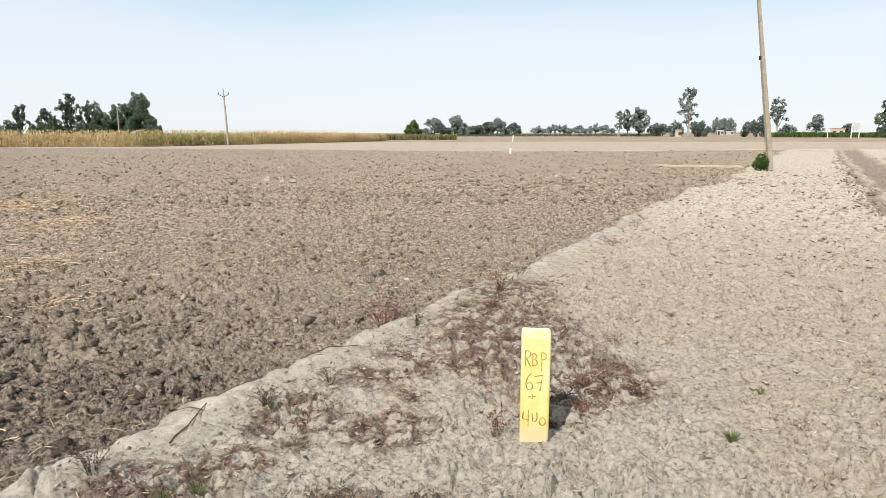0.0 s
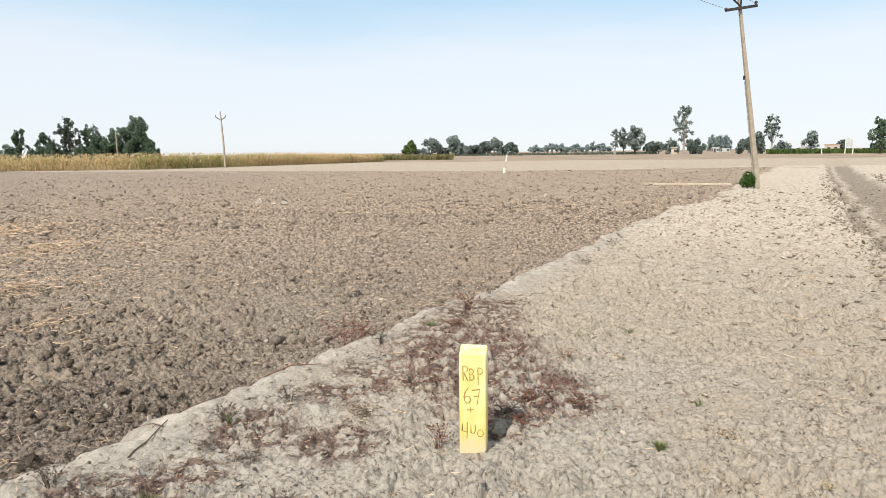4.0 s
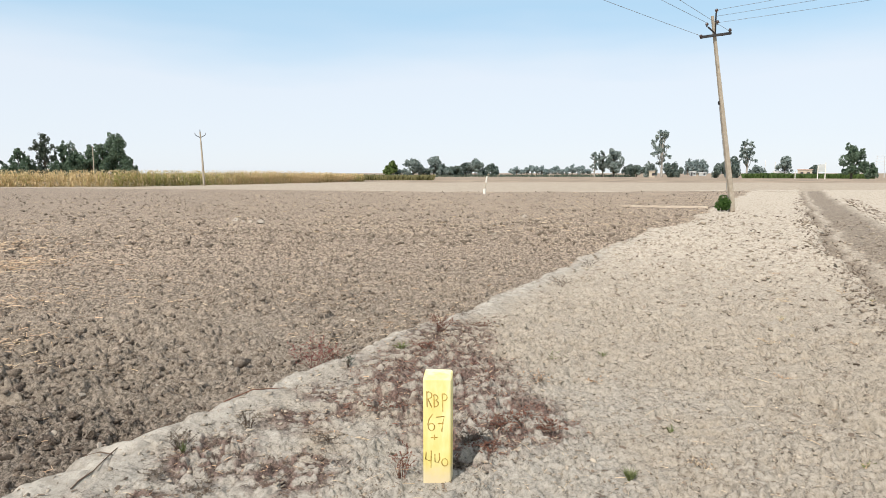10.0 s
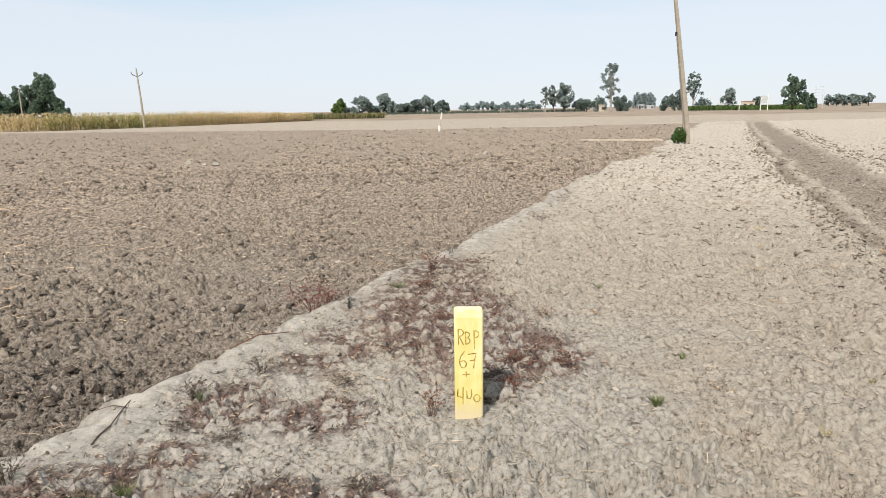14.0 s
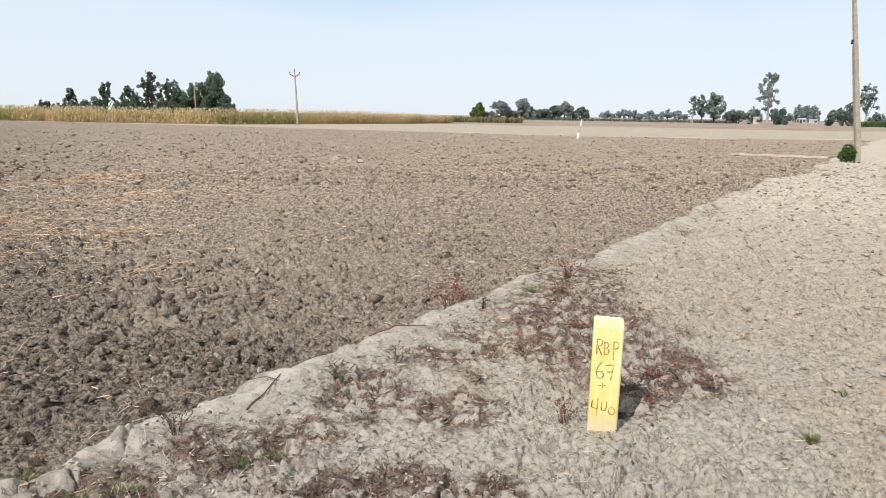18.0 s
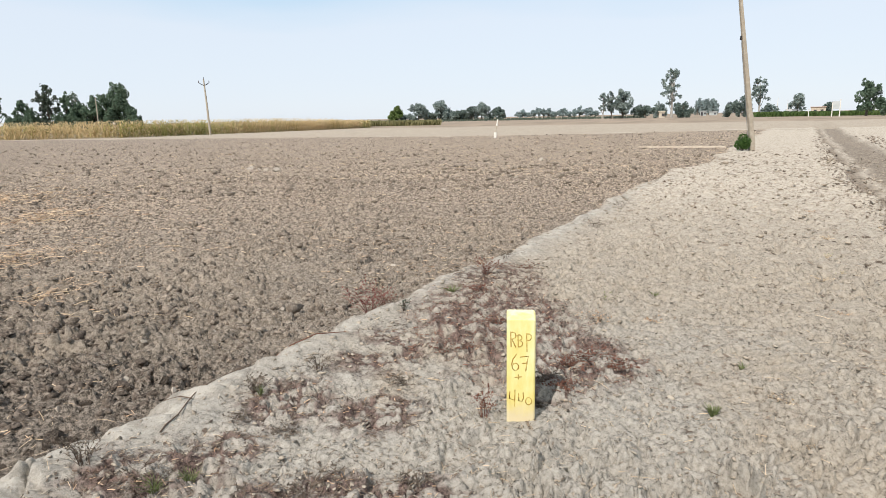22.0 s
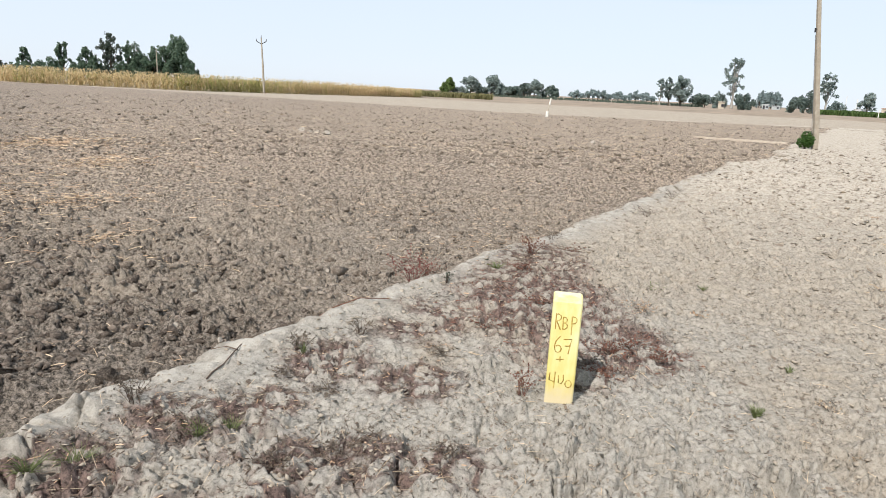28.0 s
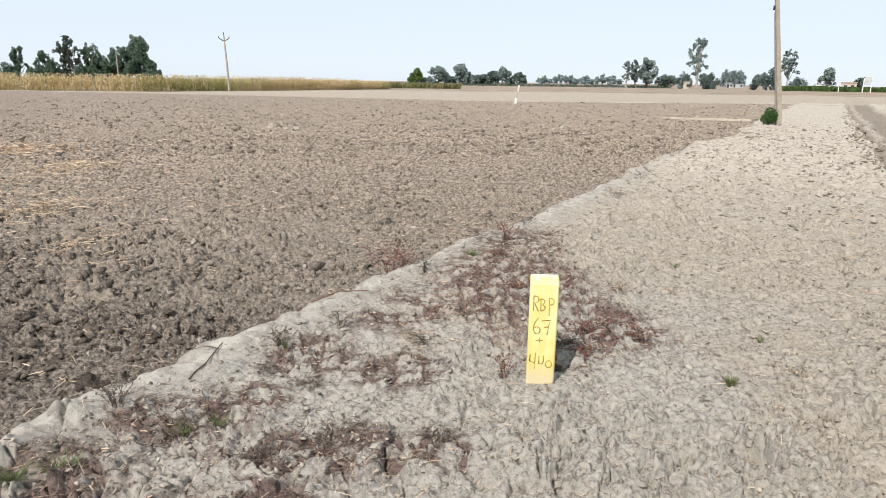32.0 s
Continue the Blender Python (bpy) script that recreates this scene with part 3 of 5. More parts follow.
def earth_ridge():
    """A low pale bank across the tilled land towards the pole."""
    a, b = np.array((11.35, 27.2)), np.array((14.9, 25.65))
    n, m = 60, 7
    u = (b - a) / np.linalg.norm(b - a)
    s = np.array((-u[1], u[0]))
    V = []
    for i in range(n):
        p = a + (b - a) * i / (n - 1)
        for j in range(m):
            k = j / (m - 1) * 2 - 1
            x, y = p + s * k * (0.03 + 0.08 * i / n) + s * 0.12 * math.sin(i * 0.35)
            V.append((x, y, -0.06 + 0.095 * (1 - k * k) * (0.8 + 0.4 * hash2(np.array([i]), np.array([j]), 9)[0])))
    V = np.array(V)
    i = np.arange(n - 1)[:, None] * m
    j = np.arange(m - 1)[None, :]
    F = np.stack([i + j, i + j + m, i + j + m + 1, i + j + 1], -1).reshape(-1, 4)
    mat = speckle_mat("pale_earth", (0.36, 0.30, 0.23), (0.43, 0.365, 0.28), (0.52, 0.45, 0.355), 8.0)
    tagged(new("earth_ridge", mesh_from("earth_ridge", V, F, mat)), "low pale earth bank across the tilled land", "earth bank", kind="structure")


earth_ridge()

# ---- yellow boundary post ----


def boundary_post():
    p = thing("boundary_post", "yellow painted concrete boundary post with brown hand lettering", "marker post", (0, 0, 0), -11.0)
    n = Nodes("yellow_paint", 0.6, 0.3)
    f = n.noise(5.0, 5.0, 0.6, (1, 1, 0.35))
    col = n.ramp(f, (0.38, (0.68, 0.555, 0.15)), (0.5, (0.76, 0.67, 0.27)), (0.64, (0.83, 0.78, 0.46)))
    sep = n.nt.nodes.new("ShaderNodeSeparateXYZ")
    n.nt.links.new(n.tc.outputs["Object"], sep.inputs[0])
    low = n.ramp(n.math("ADD", sep.outputs["Z"], n.math("MULTIPLY", n.noise(18.0, 5.0), 0.14)), (0.10, 1.0), (0.20, 0.0))
    col = n.mix(n.math("MULTIPLY", low, 0.75), col, (0.62, 0.52, 0.36))
    worn = n.ramp(n.math("ADD", sep.outputs["Z"], n.math("MULTIPLY", n.noise(30.0, 5.0), 0.03)), (0.579, 0.0), (0.592, 0.75))
    col = n.mix(worn, col, (0.80, 0.77, 0.60))
    chips = n.ramp(n.noise(26.0, 6.0, 0.7), (0.66, 0.0), (0.70, 1.0))
    col = n.mix(n.math("MULTIPLY", chips, 0.6), col, (0.62, 0.57, 0.46))
    n.bump(n.noise(60.0, 6.0), 0.35, 0.003)
    paint = n.done(col)
    bm = bmesh.new()
    box(bm, 0, 0.056, 0.232, 0.146, 0.112, 0.664, 0.011, 3)
    for v in bm.verts:
        if v.co.z > 0.5:                      # the top is worn round and a little lower in front
            v.co.z += 0.010 - 0.014 * (v.co.x / 0.076) ** 2 + 0.010 * (v.co.y - 0.056) / 0.056
        v.co += Vector((hash_s(v.co.x, v.co.z), hash_s(v.co.y, v.co.z), 0)) * 0.002
    part("shaft", bm, paint, p)
    ink = Nodes("brown_brush_ink", 0.8, 0.2)
    inkm = ink.done(ink.ramp(ink.noise(40.0, 4.0), (0.44, (0.36, 0.21, 0.035)), (0.64, (0.66, 0.50, 0.15))))

    def stroke(name, lines):
        tubes = []
        for ln in lines:
            pts = [(u, -0.0012, w) for u, w in ln]
            tubes.append(tube_np(pts, [0.0030] * len(pts), 5))
        me = join_tubes(name, tubes, inkm)
        ob = part(name, me, inkm, p, "brown brushed letter")
        ob.scale = (1, 0.35, 1)
        return ob

    def arc(cx, cz, rx, rz, a0, a1, k=9):
        return [(cx + rx * math.cos(radians(a0 + (a1 - a0) * i / (k - 1))), cz + rz * math.sin(radians(a0 + (a1 - a0) * i / (k - 1)))) for i in range(k)]

    stroke("letter_R", [[(-0.050, 0.408), (-0.052, 0.490)], [(-0.054, 0.482), *arc(-0.044, 0.470, 0.018, 0.018, 90, -90), (-0.047, 0.450), (-0.026, 0.406)]])
    stroke("letter_B", [[(-0.014, 0.408), (-0.016, 0.474)], [(-0.016, 0.474), *arc(-0.010, 0.459, 0.014, 0.015, 90, -90, 7), *arc(-0.010, 0.427, 0.017, 0.017, 90, -90, 7), (-0.014, 0.408)]])
    stroke("letter_P", [[(0.030, 0.385), (0.027, 0.482)], [(0.027, 0.480), *arc(0.036, 0.462, 0.015, 0.018, 90, -90, 7), (0.029, 0.444)]])
    stroke("digit_six", [[(-0.022, 0.372), (-0.040, 0.345), (-0.047, 0.318), (-0.043, 0.296), *arc(-0.028, 0.303, 0.016, 0.019, 200, 500, 11)]])
    stroke("digit_seven", [[(-0.004, 0.356), (0.038, 0.362), (0.030, 0.330), (0.024, 0.280)], [(0.006, 0.322), (0.034, 0.325)]])
    stroke("plus_sign", [[(-0.032, 0.246), (0.006, 0.250)], [(-0.014, 0.263), (-0.012, 0.236)]])
    stroke("digit_four", [[(-0.056, 0.170), (-0.058, 0.130), (-0.036, 0.122), (-0.030, 0.126)], [(-0.030, 0.178), (-0.032, 0.085)]])
    stroke("digit_zero", [[(-0.012, 0.160), (-0.010, 0.118), (0.006, 0.116), (0.014, 0.135), (0.012, 0.165)]])
    stroke("digit_zero", [arc(0.040, 0.118, 0.016, 0.020, 80, 440, 13)])
    return p


def hash_s(a, b):
    return math.sin(a * 1713.3 + b * 917.7) * 0.5


boundary_post()

# ---- poles and wires ----


def line_pole():
    base = Vector((14.06, 22.0, 0.0))
    p = thing("utility_pole", "leaning weathered concrete utility pole with black crossarm", "utility pole", base)
    h = 7.75
    bm = bmesh.new()
    box(bm, 0, 0, h / 2 - 0.3, 0.205, 0.18, h + 0.6, 0.02, 1)
    bmesh.ops.subdivide_edges(bm, edges=[e for e in bm.edges if abs(e.verts[0].co.z - e.verts[1].co.z) > 2], cuts=6)
    for v in bm.verts:
        k = max(0, v.co.z) / h
        v.co.x = v.co.x * (1.0 - 0.55 * k) - 1.28 * k
        v.co.y *= 1.0 - 0.4 * k
    part("shaft", bm, MAT["concrete"], p, "weathered grey-brown concrete shaft")
    topx = -1.28 * 7.0 / h
    cz = 7.0
    cxx = topx

    def iron(name, a, b, w, mat="iron", label=""):
        v, f = tube_np([a, b], [w, w], 4)
        return part(name, join_tubes(name, [(v, f)], MAT[mat], False), MAT[mat], p, label)

    arm = iron("crossarm", (cxx - 0.63, -0.13, cz - 0.10), (cxx + 0.61, -0.13, cz + 0.08), 0.07, label="black angle-iron crossarm")
    iron("brace", (cxx - 0.34, -0.12, cz + 0.30), (cxx, -0.12, cz + 0.02), 0.035)
    bracket = iron("bracket", (cxx - 0.02, -0.1, cz + 0.1), (cxx - 0.03, -0.1, cz + 0.85), 0.03)

    def insulator(x, z, holder):
        v, f = tube_np([(x, -0.13, z), (x, -0.13, z + 0.05), (x, -0.13, z + 0.07), (x, -0.13, z + 0.12), (x, -0.13, z + 0.16)], [0.03, 0.03, 0.07, 0.06, 0.03], 8)
        part("insulator", join_tubes("insulator", [(v, f)], MAT["porcelain"]), MAT["porcelain"], holder, "dark brown porcelain insulator")

    for x, z, holder in ((cxx - 0.62, cz - 0.16, arm), (cxx - 0.40, cz + 0.30, arm), (cxx - 0.03, cz + 0.84, bracket), (cxx + 0.03, cz + 0.40, bracket), (cxx + 0.56, cz + 0.10, arm)):
        insulator(x, z, holder)
    iron("earth_wire", (-0.20, -0.05, 0.0), (-0.86, -0.10, 4.2), 0.008, "wire")
    iron("clamp", (-0.86, -0.04, 4.3), (-0.86, -0.04, 4.45), 0.035)
    # conductors
    left = ((cxx - 0.62, cz - 0.05, 7.6), (cxx - 0.40, cz + 0.45, 9.2), (cxx + 0.56, cz + 0.15, 10.2))
    right = ((cxx - 0.03, cz + 0.95, 8.3), (cxx + 0.0, cz + 0.72, 8.0), (cxx + 0.1, cz + 0.48, 7.7))
    for k in range(3):
        for (sx, sz, ez), (ex, ey), sag in ((left[k], (-24 + 0.9 * k, -9.5 - 0.8 * k), 0.25), (right[k], (31.0 + 0.5 * k, -6 + 0.8 * k), 0.35)):
            a = base + Vector((sx, -0.13, sz))
            b = Vector((ex, ey, ez))
            pts = []
            for i in range(25):
                q = i / 24
                m = a.lerp(b, q)
                m.z -= 4 * sag * q * (1 - q)
                pts.append(m)
            v, f = tube_np(pts, [0.007] * 25, 4)
            w = new("overhead_wire", join_tubes("overhead_wire", [(v, f)], MAT["wire"]))
            tagged(w, "thin grey overhead conductor strung from the pole", "wire", "overhead wires")


line_pole()


def y_pole(x, y, h):
    p = thing("utility_pole", "slender distant pole with y-shaped arms at the maize edge", "utility pole", (x, y, -0.05))
    v, f = tube_np([(0.12, 0, -0.2), (0.05, 0, h * 0.5), (-0.10, 0, h)], [0.15, 0.12, 0.08], 8)
    part("shaft", join_tubes("shaft", [(v, f)], MAT["concrete"]), MAT["concrete"], p)
    for s in (-1, 1):
        v, f = tube_np([(-0.09, 0, h - 0.75), (-0.09 + s * 0.45, 0, h - 0.52), (-0.09 + s * 0.62, 0, h - 0.40)], [0.05, 0.045, 0.04], 5)
        part("arm", join_tubes("arm", [(v, f)], MAT["iron"]), MAT["iron"], p)
        v, f = tube_np([(-0.09 + s * 0.62, 0, h - 0.42), (-0.09 + s * 0.64, 0, h - 0.12)], [0.06, 0.03], 6)
        part("insulator", join_tubes("insulator", [(v, f)], MAT["porcelain"]), MAT["porcelain"], p)
    v, f = tube_np([(-0.10, 0, h), (-0.10, 0, h + 0.3)], [0.06, 0.03], 6)
    part("insulator", join_tubes("insulator", [(v, f)], MAT["porcelain"]), MAT["porcelain"], p)


y_pole(-23.3, 82.0, 6.85)

CAM0 = Vector((-0.5, -3.05, 1.56))


def polar(az, d):
    a = radians(az)
    return CAM0.x + d * math.sin(a), CAM0.y + d * math.cos(a)


def plain_pole(az, d, top_el, r=0.1, lean=0.0, label="bare concrete pole standing at the field edge"):
    x, y = polar(az, d)
    h = CAM0.z + d * math.tan(radians(top_el))
    p = thing("pole", label, "pole", (x, y, -0.05))
    v, f = tube_np([(0, 0, -0.2), (lean * 0.5, 0, h / 2), (lean, 0, h)], [r, r * 0.85, r * 0.7], 8)
    part("shaft", join_tubes("shaft", [(v, f)], MAT["concrete"]), MAT["concrete"], p)
    return p


p2 = plain_pole(-58.57, 84, 2.96, 0.16, -0.12, "leaning concrete pole with a stay wire beside the big tree")
v, f = tube_np([(-0.1, 0, 5.6), (2.4, 1.5, 1.6)], [0.012, 0.012], 4)
part("stay_wire", join_tubes("stay_wire", [(v, f)], MAT["wire"]), MAT["wire"], p2)
plain_pole(-23.03, 128, 2.09, 0.11)

# ---- trees ----


def crown_mesh(name, lobes, n, size, mat, rng, droop=0.0, flat=0.75):
    """Leaf clumps scattered over and inside a set of lobes (x, y, z, rx, rz)."""
    lobes = np.array(lobes)
    w = lobes[:, 3] ** 2
    pick = rng.choice(len(lobes), n, p=w / w.sum())
    d = rng.normal(size=(n, 3))
    d /= np.linalg.norm(d, axis=1)[:, None]
    rad = rng.uniform(0.0, 1.0, n) ** 0.33
    rad = np.where(rng.random(n) < 0.7, rng.uniform(0.82, 1.08, n), rad)
    L = lobes[pick]
    c = L[:, :3] + d * rad[:, None] * np.stack([L[:, 3], L[:, 3], L[:, 4]], 1)
    c[:, 2] -= droop * rng.random(n) * (rad > 0.8)
    nrm = d * 0.6 + rng.normal(size=(n, 3)) * 0.6 + np.array((0, 0, 0.35))
    nrm /= np.linalg.norm(nrm, axis=1)[:, None]
    a = np.cross(nrm, rng.normal(size=(n, 3)))
    a /= np.linalg.norm(a, axis=1)[:, None]
    b = np.cross(nrm, a)
    s = size * rng.uniform(0.55, 1.35, n)[:, None]
    v = np.stack([c - a * s, c - b * s * 0.6 + nrm * s * 0.2, c + a * s, c + b * s * 0.6 + nrm * s * 0.2], 1).reshape(-1, 3)
    f = np.arange(n * 4).reshape(-1, 4)
    return mesh_from(name, v, f, mat)


TREE_LABEL = {
    "broad": "dense dark green broadleaf tree with rounded crown",
    "tall": "tall slender sparse tree with tufted crown",
    "euca": "tall pale-trunked eucalyptus with airy grey-green crown",
    "column": "narrow ivy-clad columnar tree standing alone",
    "bush": "low dark green bush at the field edge",
    "far": "hazy distant tree on the skyline",
}


def tree(az, d, top_el, width_deg, kind="broad", leaf="leaf_dark", n=1500, seed=1, label=None, base_z=-0.05):
    rng = np.random.default_rng(seed * 97 + 13)
    if d >= 225:                                # thick dusty air: its haze is put into the leaf colour
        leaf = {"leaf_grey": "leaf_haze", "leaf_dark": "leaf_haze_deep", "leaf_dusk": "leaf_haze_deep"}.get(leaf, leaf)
    x, y = polar(az, d)
    H = CAM0.z + d * math.tan(radians(top_el)) - base_z
    H *= 1.05
    W = d * radians(width_deg) / 2 * 1.12
    p = thing("bush" if kind == "bush" else "tree", label or TREE_LABEL[kind], "bush" if kind == "bush" else "tree", (x, y, base_z))
    pale = kind == "euca"
    bark = MAT["bark_pale" if pale else "bark"]
    lobes = []
    if kind in ("broad", "far"):
        lobes.append((0, 0, H * 0.58, W * 0.66, H * 0.30))
        for i in range(9):
            a = rng.uniform(0, 6.283)
            q = rng.uniform(0.35, 0.72) * W
            lobes.append((math.cos(a) * q, math.sin(a) * q, H * rng.uniform(0.20, 0.74), W * rng.uniform(0.26, 0.46), H * rng.uniform(0.12, 0.20)))
        for i in range(3):
            lobes.append((rng.uniform(-0.3, 0.3) * W, rng.uniform(-0.3, 0.3) * W, H * rng.uniform(0.78, 0.85), W * 0.32, H * 0.15))
    elif kind == "bush":
        for i in range(9):
            q = rng.uniform(-0.75, 0.75)
            lobes.append((q * W, rng.uniform(-0.5, 0.5) * W, H * rng.uniform(0.25, 0.62) * (1.1 - 0.45 * abs(q)), W * rng.uniform(0.26, 0.42), H * rng.uniform(0.25, 0.36)))
    elif kind in ("tall", "euca"):
        lo = 0.30 if kind == "tall" else 0.28
        side = rng.uniform(-0.3, 0.3) * W
        for i in range(34 if kind == "euca" else 26):
            k = rng.uniform(0, 1) ** 0.8
            a = rng.uniform(0, 6.283)
            env = 0.45 + 0.55 * math.sin(math.pi * min(1.0, 0.2 + 0.75 * k))
            q = W * rng.uniform(0.15, 0.92) * env
            lobes.append((math.cos(a) * q + side * k, math.sin(a) * q, H * (lo + (0.94 - lo) * k), W * rng.uniform(0.16, 0.32), H * (rng.uniform(0.03, 0.065) if kind == "euca" else rng.uniform(0.06, 0.11))))
        lobes.append((side, 0, H * 0.93, W * 0.30, H * 0.06))
    elif kind == "column":
        for i in range(9):
            k = i / 8
            lobes.append((rng.uniform(-0.3, 0.3) * W, 0, H * (0.14 + 0.78 * k), W * rng.uniform(0.55, 0.95), H * 0.08))
    tr = max(0.08, H * (0.022 if kind in ("tall", "euca", "column") else 0.03))
    wob = [rng.uniform(-0.04, 0.04) * H * 0.5 for _ in range(4)]
    pts = [(0, 0, -0.3), (wob[0] * 0.4, 0, H * 0.2), (wob[1], wob[2] * 0.5, H * 0.45), (wob[3], 0, H * (0.88 if kind in ("tall", "euca", "column") else 0.65))]
    v, f = tube_np(pts, [tr * 1.3, tr, tr * 0.7, tr * 0.25], 7)
    part("trunk", join_tubes("trunk", [(v, f)], bark), bark, p)
    for L in lobes[1:12 if kind in ("euca", "tall") else 6]:
        k = min(0.8, max(0.2, (L[2] / H) * 0.6))
        s = Vector((pts[1][0], 0, H * k * 0.8))
        e = Vector(L[:3])
        m = s.lerp(e, 0.5) + Vector((0, 0, -0.03 * H))
        v, f = tube_np([s, m, e], [tr * 0.5, tr * 0.35, tr * 0.12], 5)
        part("limb", join_tubes("limb", [(v, f)], bark), bark, p)
    size = max(0.15, d * 0.0014)
    if kind != "column":                        # break the lobes up into ragged clumps
        small = []
        for L in lobes:
            for _ in range(5):
                v = rng.normal(size=3)
                v /= np.linalg.norm(v)
                k = rng.uniform(0.35, 0.62)
                q = rng.uniform(0.3, 1.0)
                small.append((L[0] + v[0] * L[3] * q, L[1] + v[1] * L[3] * q, max(L[4] * 0.4, L[2] + v[2] * L[4] * q), L[3] * k, L[4] * k))
        lobes = small
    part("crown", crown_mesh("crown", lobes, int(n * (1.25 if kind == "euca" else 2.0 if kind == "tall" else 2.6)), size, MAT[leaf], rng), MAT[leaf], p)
    return p


def all_trees():
    s = [0]

    def t(*a, **k):
        s[0] += 1
        return tree(*a, seed=s[0], **k)

    # behind the maize
    t(-41.82, 150, 2.04, 0.85, "column", "leaf_dusk", 700)
    t(-37.66, 145, 1.95, 2.1, "broad", "leaf_bright", 1500, label="lone rounded green tree beyond the maize")
    t(-33.2, 140, 0.75, 1.1, "bush", "leaf_dusk", 600)
    t(-32.0, 142, 1.40, 0.9, "tall", "leaf_dark", 700)
    t(-31.0, 140, 0.95, 1.9, "bush", "leaf_dark", 900)
    t(-29.5, 138, 1.89, 1.1, "tall", "leaf_dark", 700)
    t(-28.5, 138, 0.85, 1.2, "bush", "leaf_dark", 600)
    t(-27.8, 136, 1.73, 1.2, "tall", "leaf_dark", 900)
    t(-27.1, 136, 1.00, 1.4, "bush", "leaf_dark", 700)
    t(-26.25, 134, 2.80, 1.6, "tall", "leaf_dusk", 1300, label="tall sparse dark tree standing behind the maize")
    t(-25.1, 134, 2.10, 1.0, "tall", "leaf_dark", 700)
    t(-24.45, 136, 2.45, 0.9, "euca", "leaf_grey", 500)
    t(-24.0, 133, 1.10, 1.6, "bush", "leaf_dark", 800)
    t(-23.2, 133, 2.05, 1.9, "broad", "leaf_dark", 1800)
    t(-22.4, 131, 2.15, 1.6, "broad", "leaf_dark", 1600)
    t(-21.5, 132, 2.97, 2.0, "broad", "leaf_dark", 2600)
    t(-20.75, 130, 1.45, 1.3, "broad", "leaf_dark", 1200)
    for az, el, w, leaf in ((-33.9, 0.55, 1.2, "leaf_dusk"), (-32.3, 0.75, 1.5, "leaf_dark"), (-30.2, 1.0, 1.5, "leaf_dark"), (-28.9, 0.8, 1.3, "leaf_dark"), (-27.4, 1.25, 1.3, "leaf_dark"), (-26.4, 0.8, 1.6, "leaf_dusk"), (-25.3, 1.1, 1.4, "leaf_dark"), (-24.6, 1.3, 1.3, "leaf_dark"), (-20.3, 0.9, 1.0, "leaf_dark")):
        t(az, 133, el, w, "bush", leaf, n=700)
    t(-24.2, 134, 1.75, 1.3, "broad", "leaf_dark", 1100)
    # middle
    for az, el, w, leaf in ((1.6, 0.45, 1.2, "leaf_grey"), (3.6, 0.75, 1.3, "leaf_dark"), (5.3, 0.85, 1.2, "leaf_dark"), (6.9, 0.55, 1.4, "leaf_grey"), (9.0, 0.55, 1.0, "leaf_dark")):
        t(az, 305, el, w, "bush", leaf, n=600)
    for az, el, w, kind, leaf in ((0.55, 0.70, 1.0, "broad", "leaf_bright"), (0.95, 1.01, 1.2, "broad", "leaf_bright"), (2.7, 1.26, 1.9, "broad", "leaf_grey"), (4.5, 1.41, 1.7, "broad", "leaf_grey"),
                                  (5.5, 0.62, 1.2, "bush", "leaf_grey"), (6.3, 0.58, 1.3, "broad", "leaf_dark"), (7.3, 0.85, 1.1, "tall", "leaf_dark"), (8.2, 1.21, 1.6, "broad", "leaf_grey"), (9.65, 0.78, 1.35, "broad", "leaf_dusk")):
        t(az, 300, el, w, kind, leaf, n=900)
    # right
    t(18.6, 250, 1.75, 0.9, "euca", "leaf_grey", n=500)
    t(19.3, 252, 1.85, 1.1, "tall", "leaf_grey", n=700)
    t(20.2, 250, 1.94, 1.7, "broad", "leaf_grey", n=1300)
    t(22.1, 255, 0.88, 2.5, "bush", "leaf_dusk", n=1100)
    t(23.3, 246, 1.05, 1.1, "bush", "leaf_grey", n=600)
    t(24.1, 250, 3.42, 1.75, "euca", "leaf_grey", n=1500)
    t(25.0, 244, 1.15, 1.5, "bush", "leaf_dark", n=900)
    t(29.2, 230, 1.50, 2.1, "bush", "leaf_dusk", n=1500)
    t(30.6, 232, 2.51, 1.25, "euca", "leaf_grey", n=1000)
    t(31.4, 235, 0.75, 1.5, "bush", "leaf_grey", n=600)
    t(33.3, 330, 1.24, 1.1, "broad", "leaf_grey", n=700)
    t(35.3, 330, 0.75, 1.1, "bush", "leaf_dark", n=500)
    t(37.75, 200, 2.07, 1.7, "broad", "leaf_dark", n=1600)
    t(38.8, 198, 1.05, 1.4, "bush", "leaf_dark", n=900)
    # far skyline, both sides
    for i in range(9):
        t(26.1 + i * 0.17, 520, 1.0 + 0.15 * math.sin(i * 2.1), 0.5, "far", "leaf_haze_blue", n=200)
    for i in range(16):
        t(11.4 + i * 0.44, 620, (0.35, 0.62, 0.30, 0.50, 0.66, 0.55, 0.60, 0.32)[i % 8], 0.65, "far", "leaf_haze_blue", n=220)
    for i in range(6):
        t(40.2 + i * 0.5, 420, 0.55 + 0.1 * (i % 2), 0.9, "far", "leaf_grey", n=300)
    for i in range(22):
        t(-50.4 + i * 0.58, 420, 0.62 + 0.28 * abs(math.sin(i * 1.7)), 0.95, "far", "leaf_haze_blue" if i % 3 else "leaf_grey", n=350)
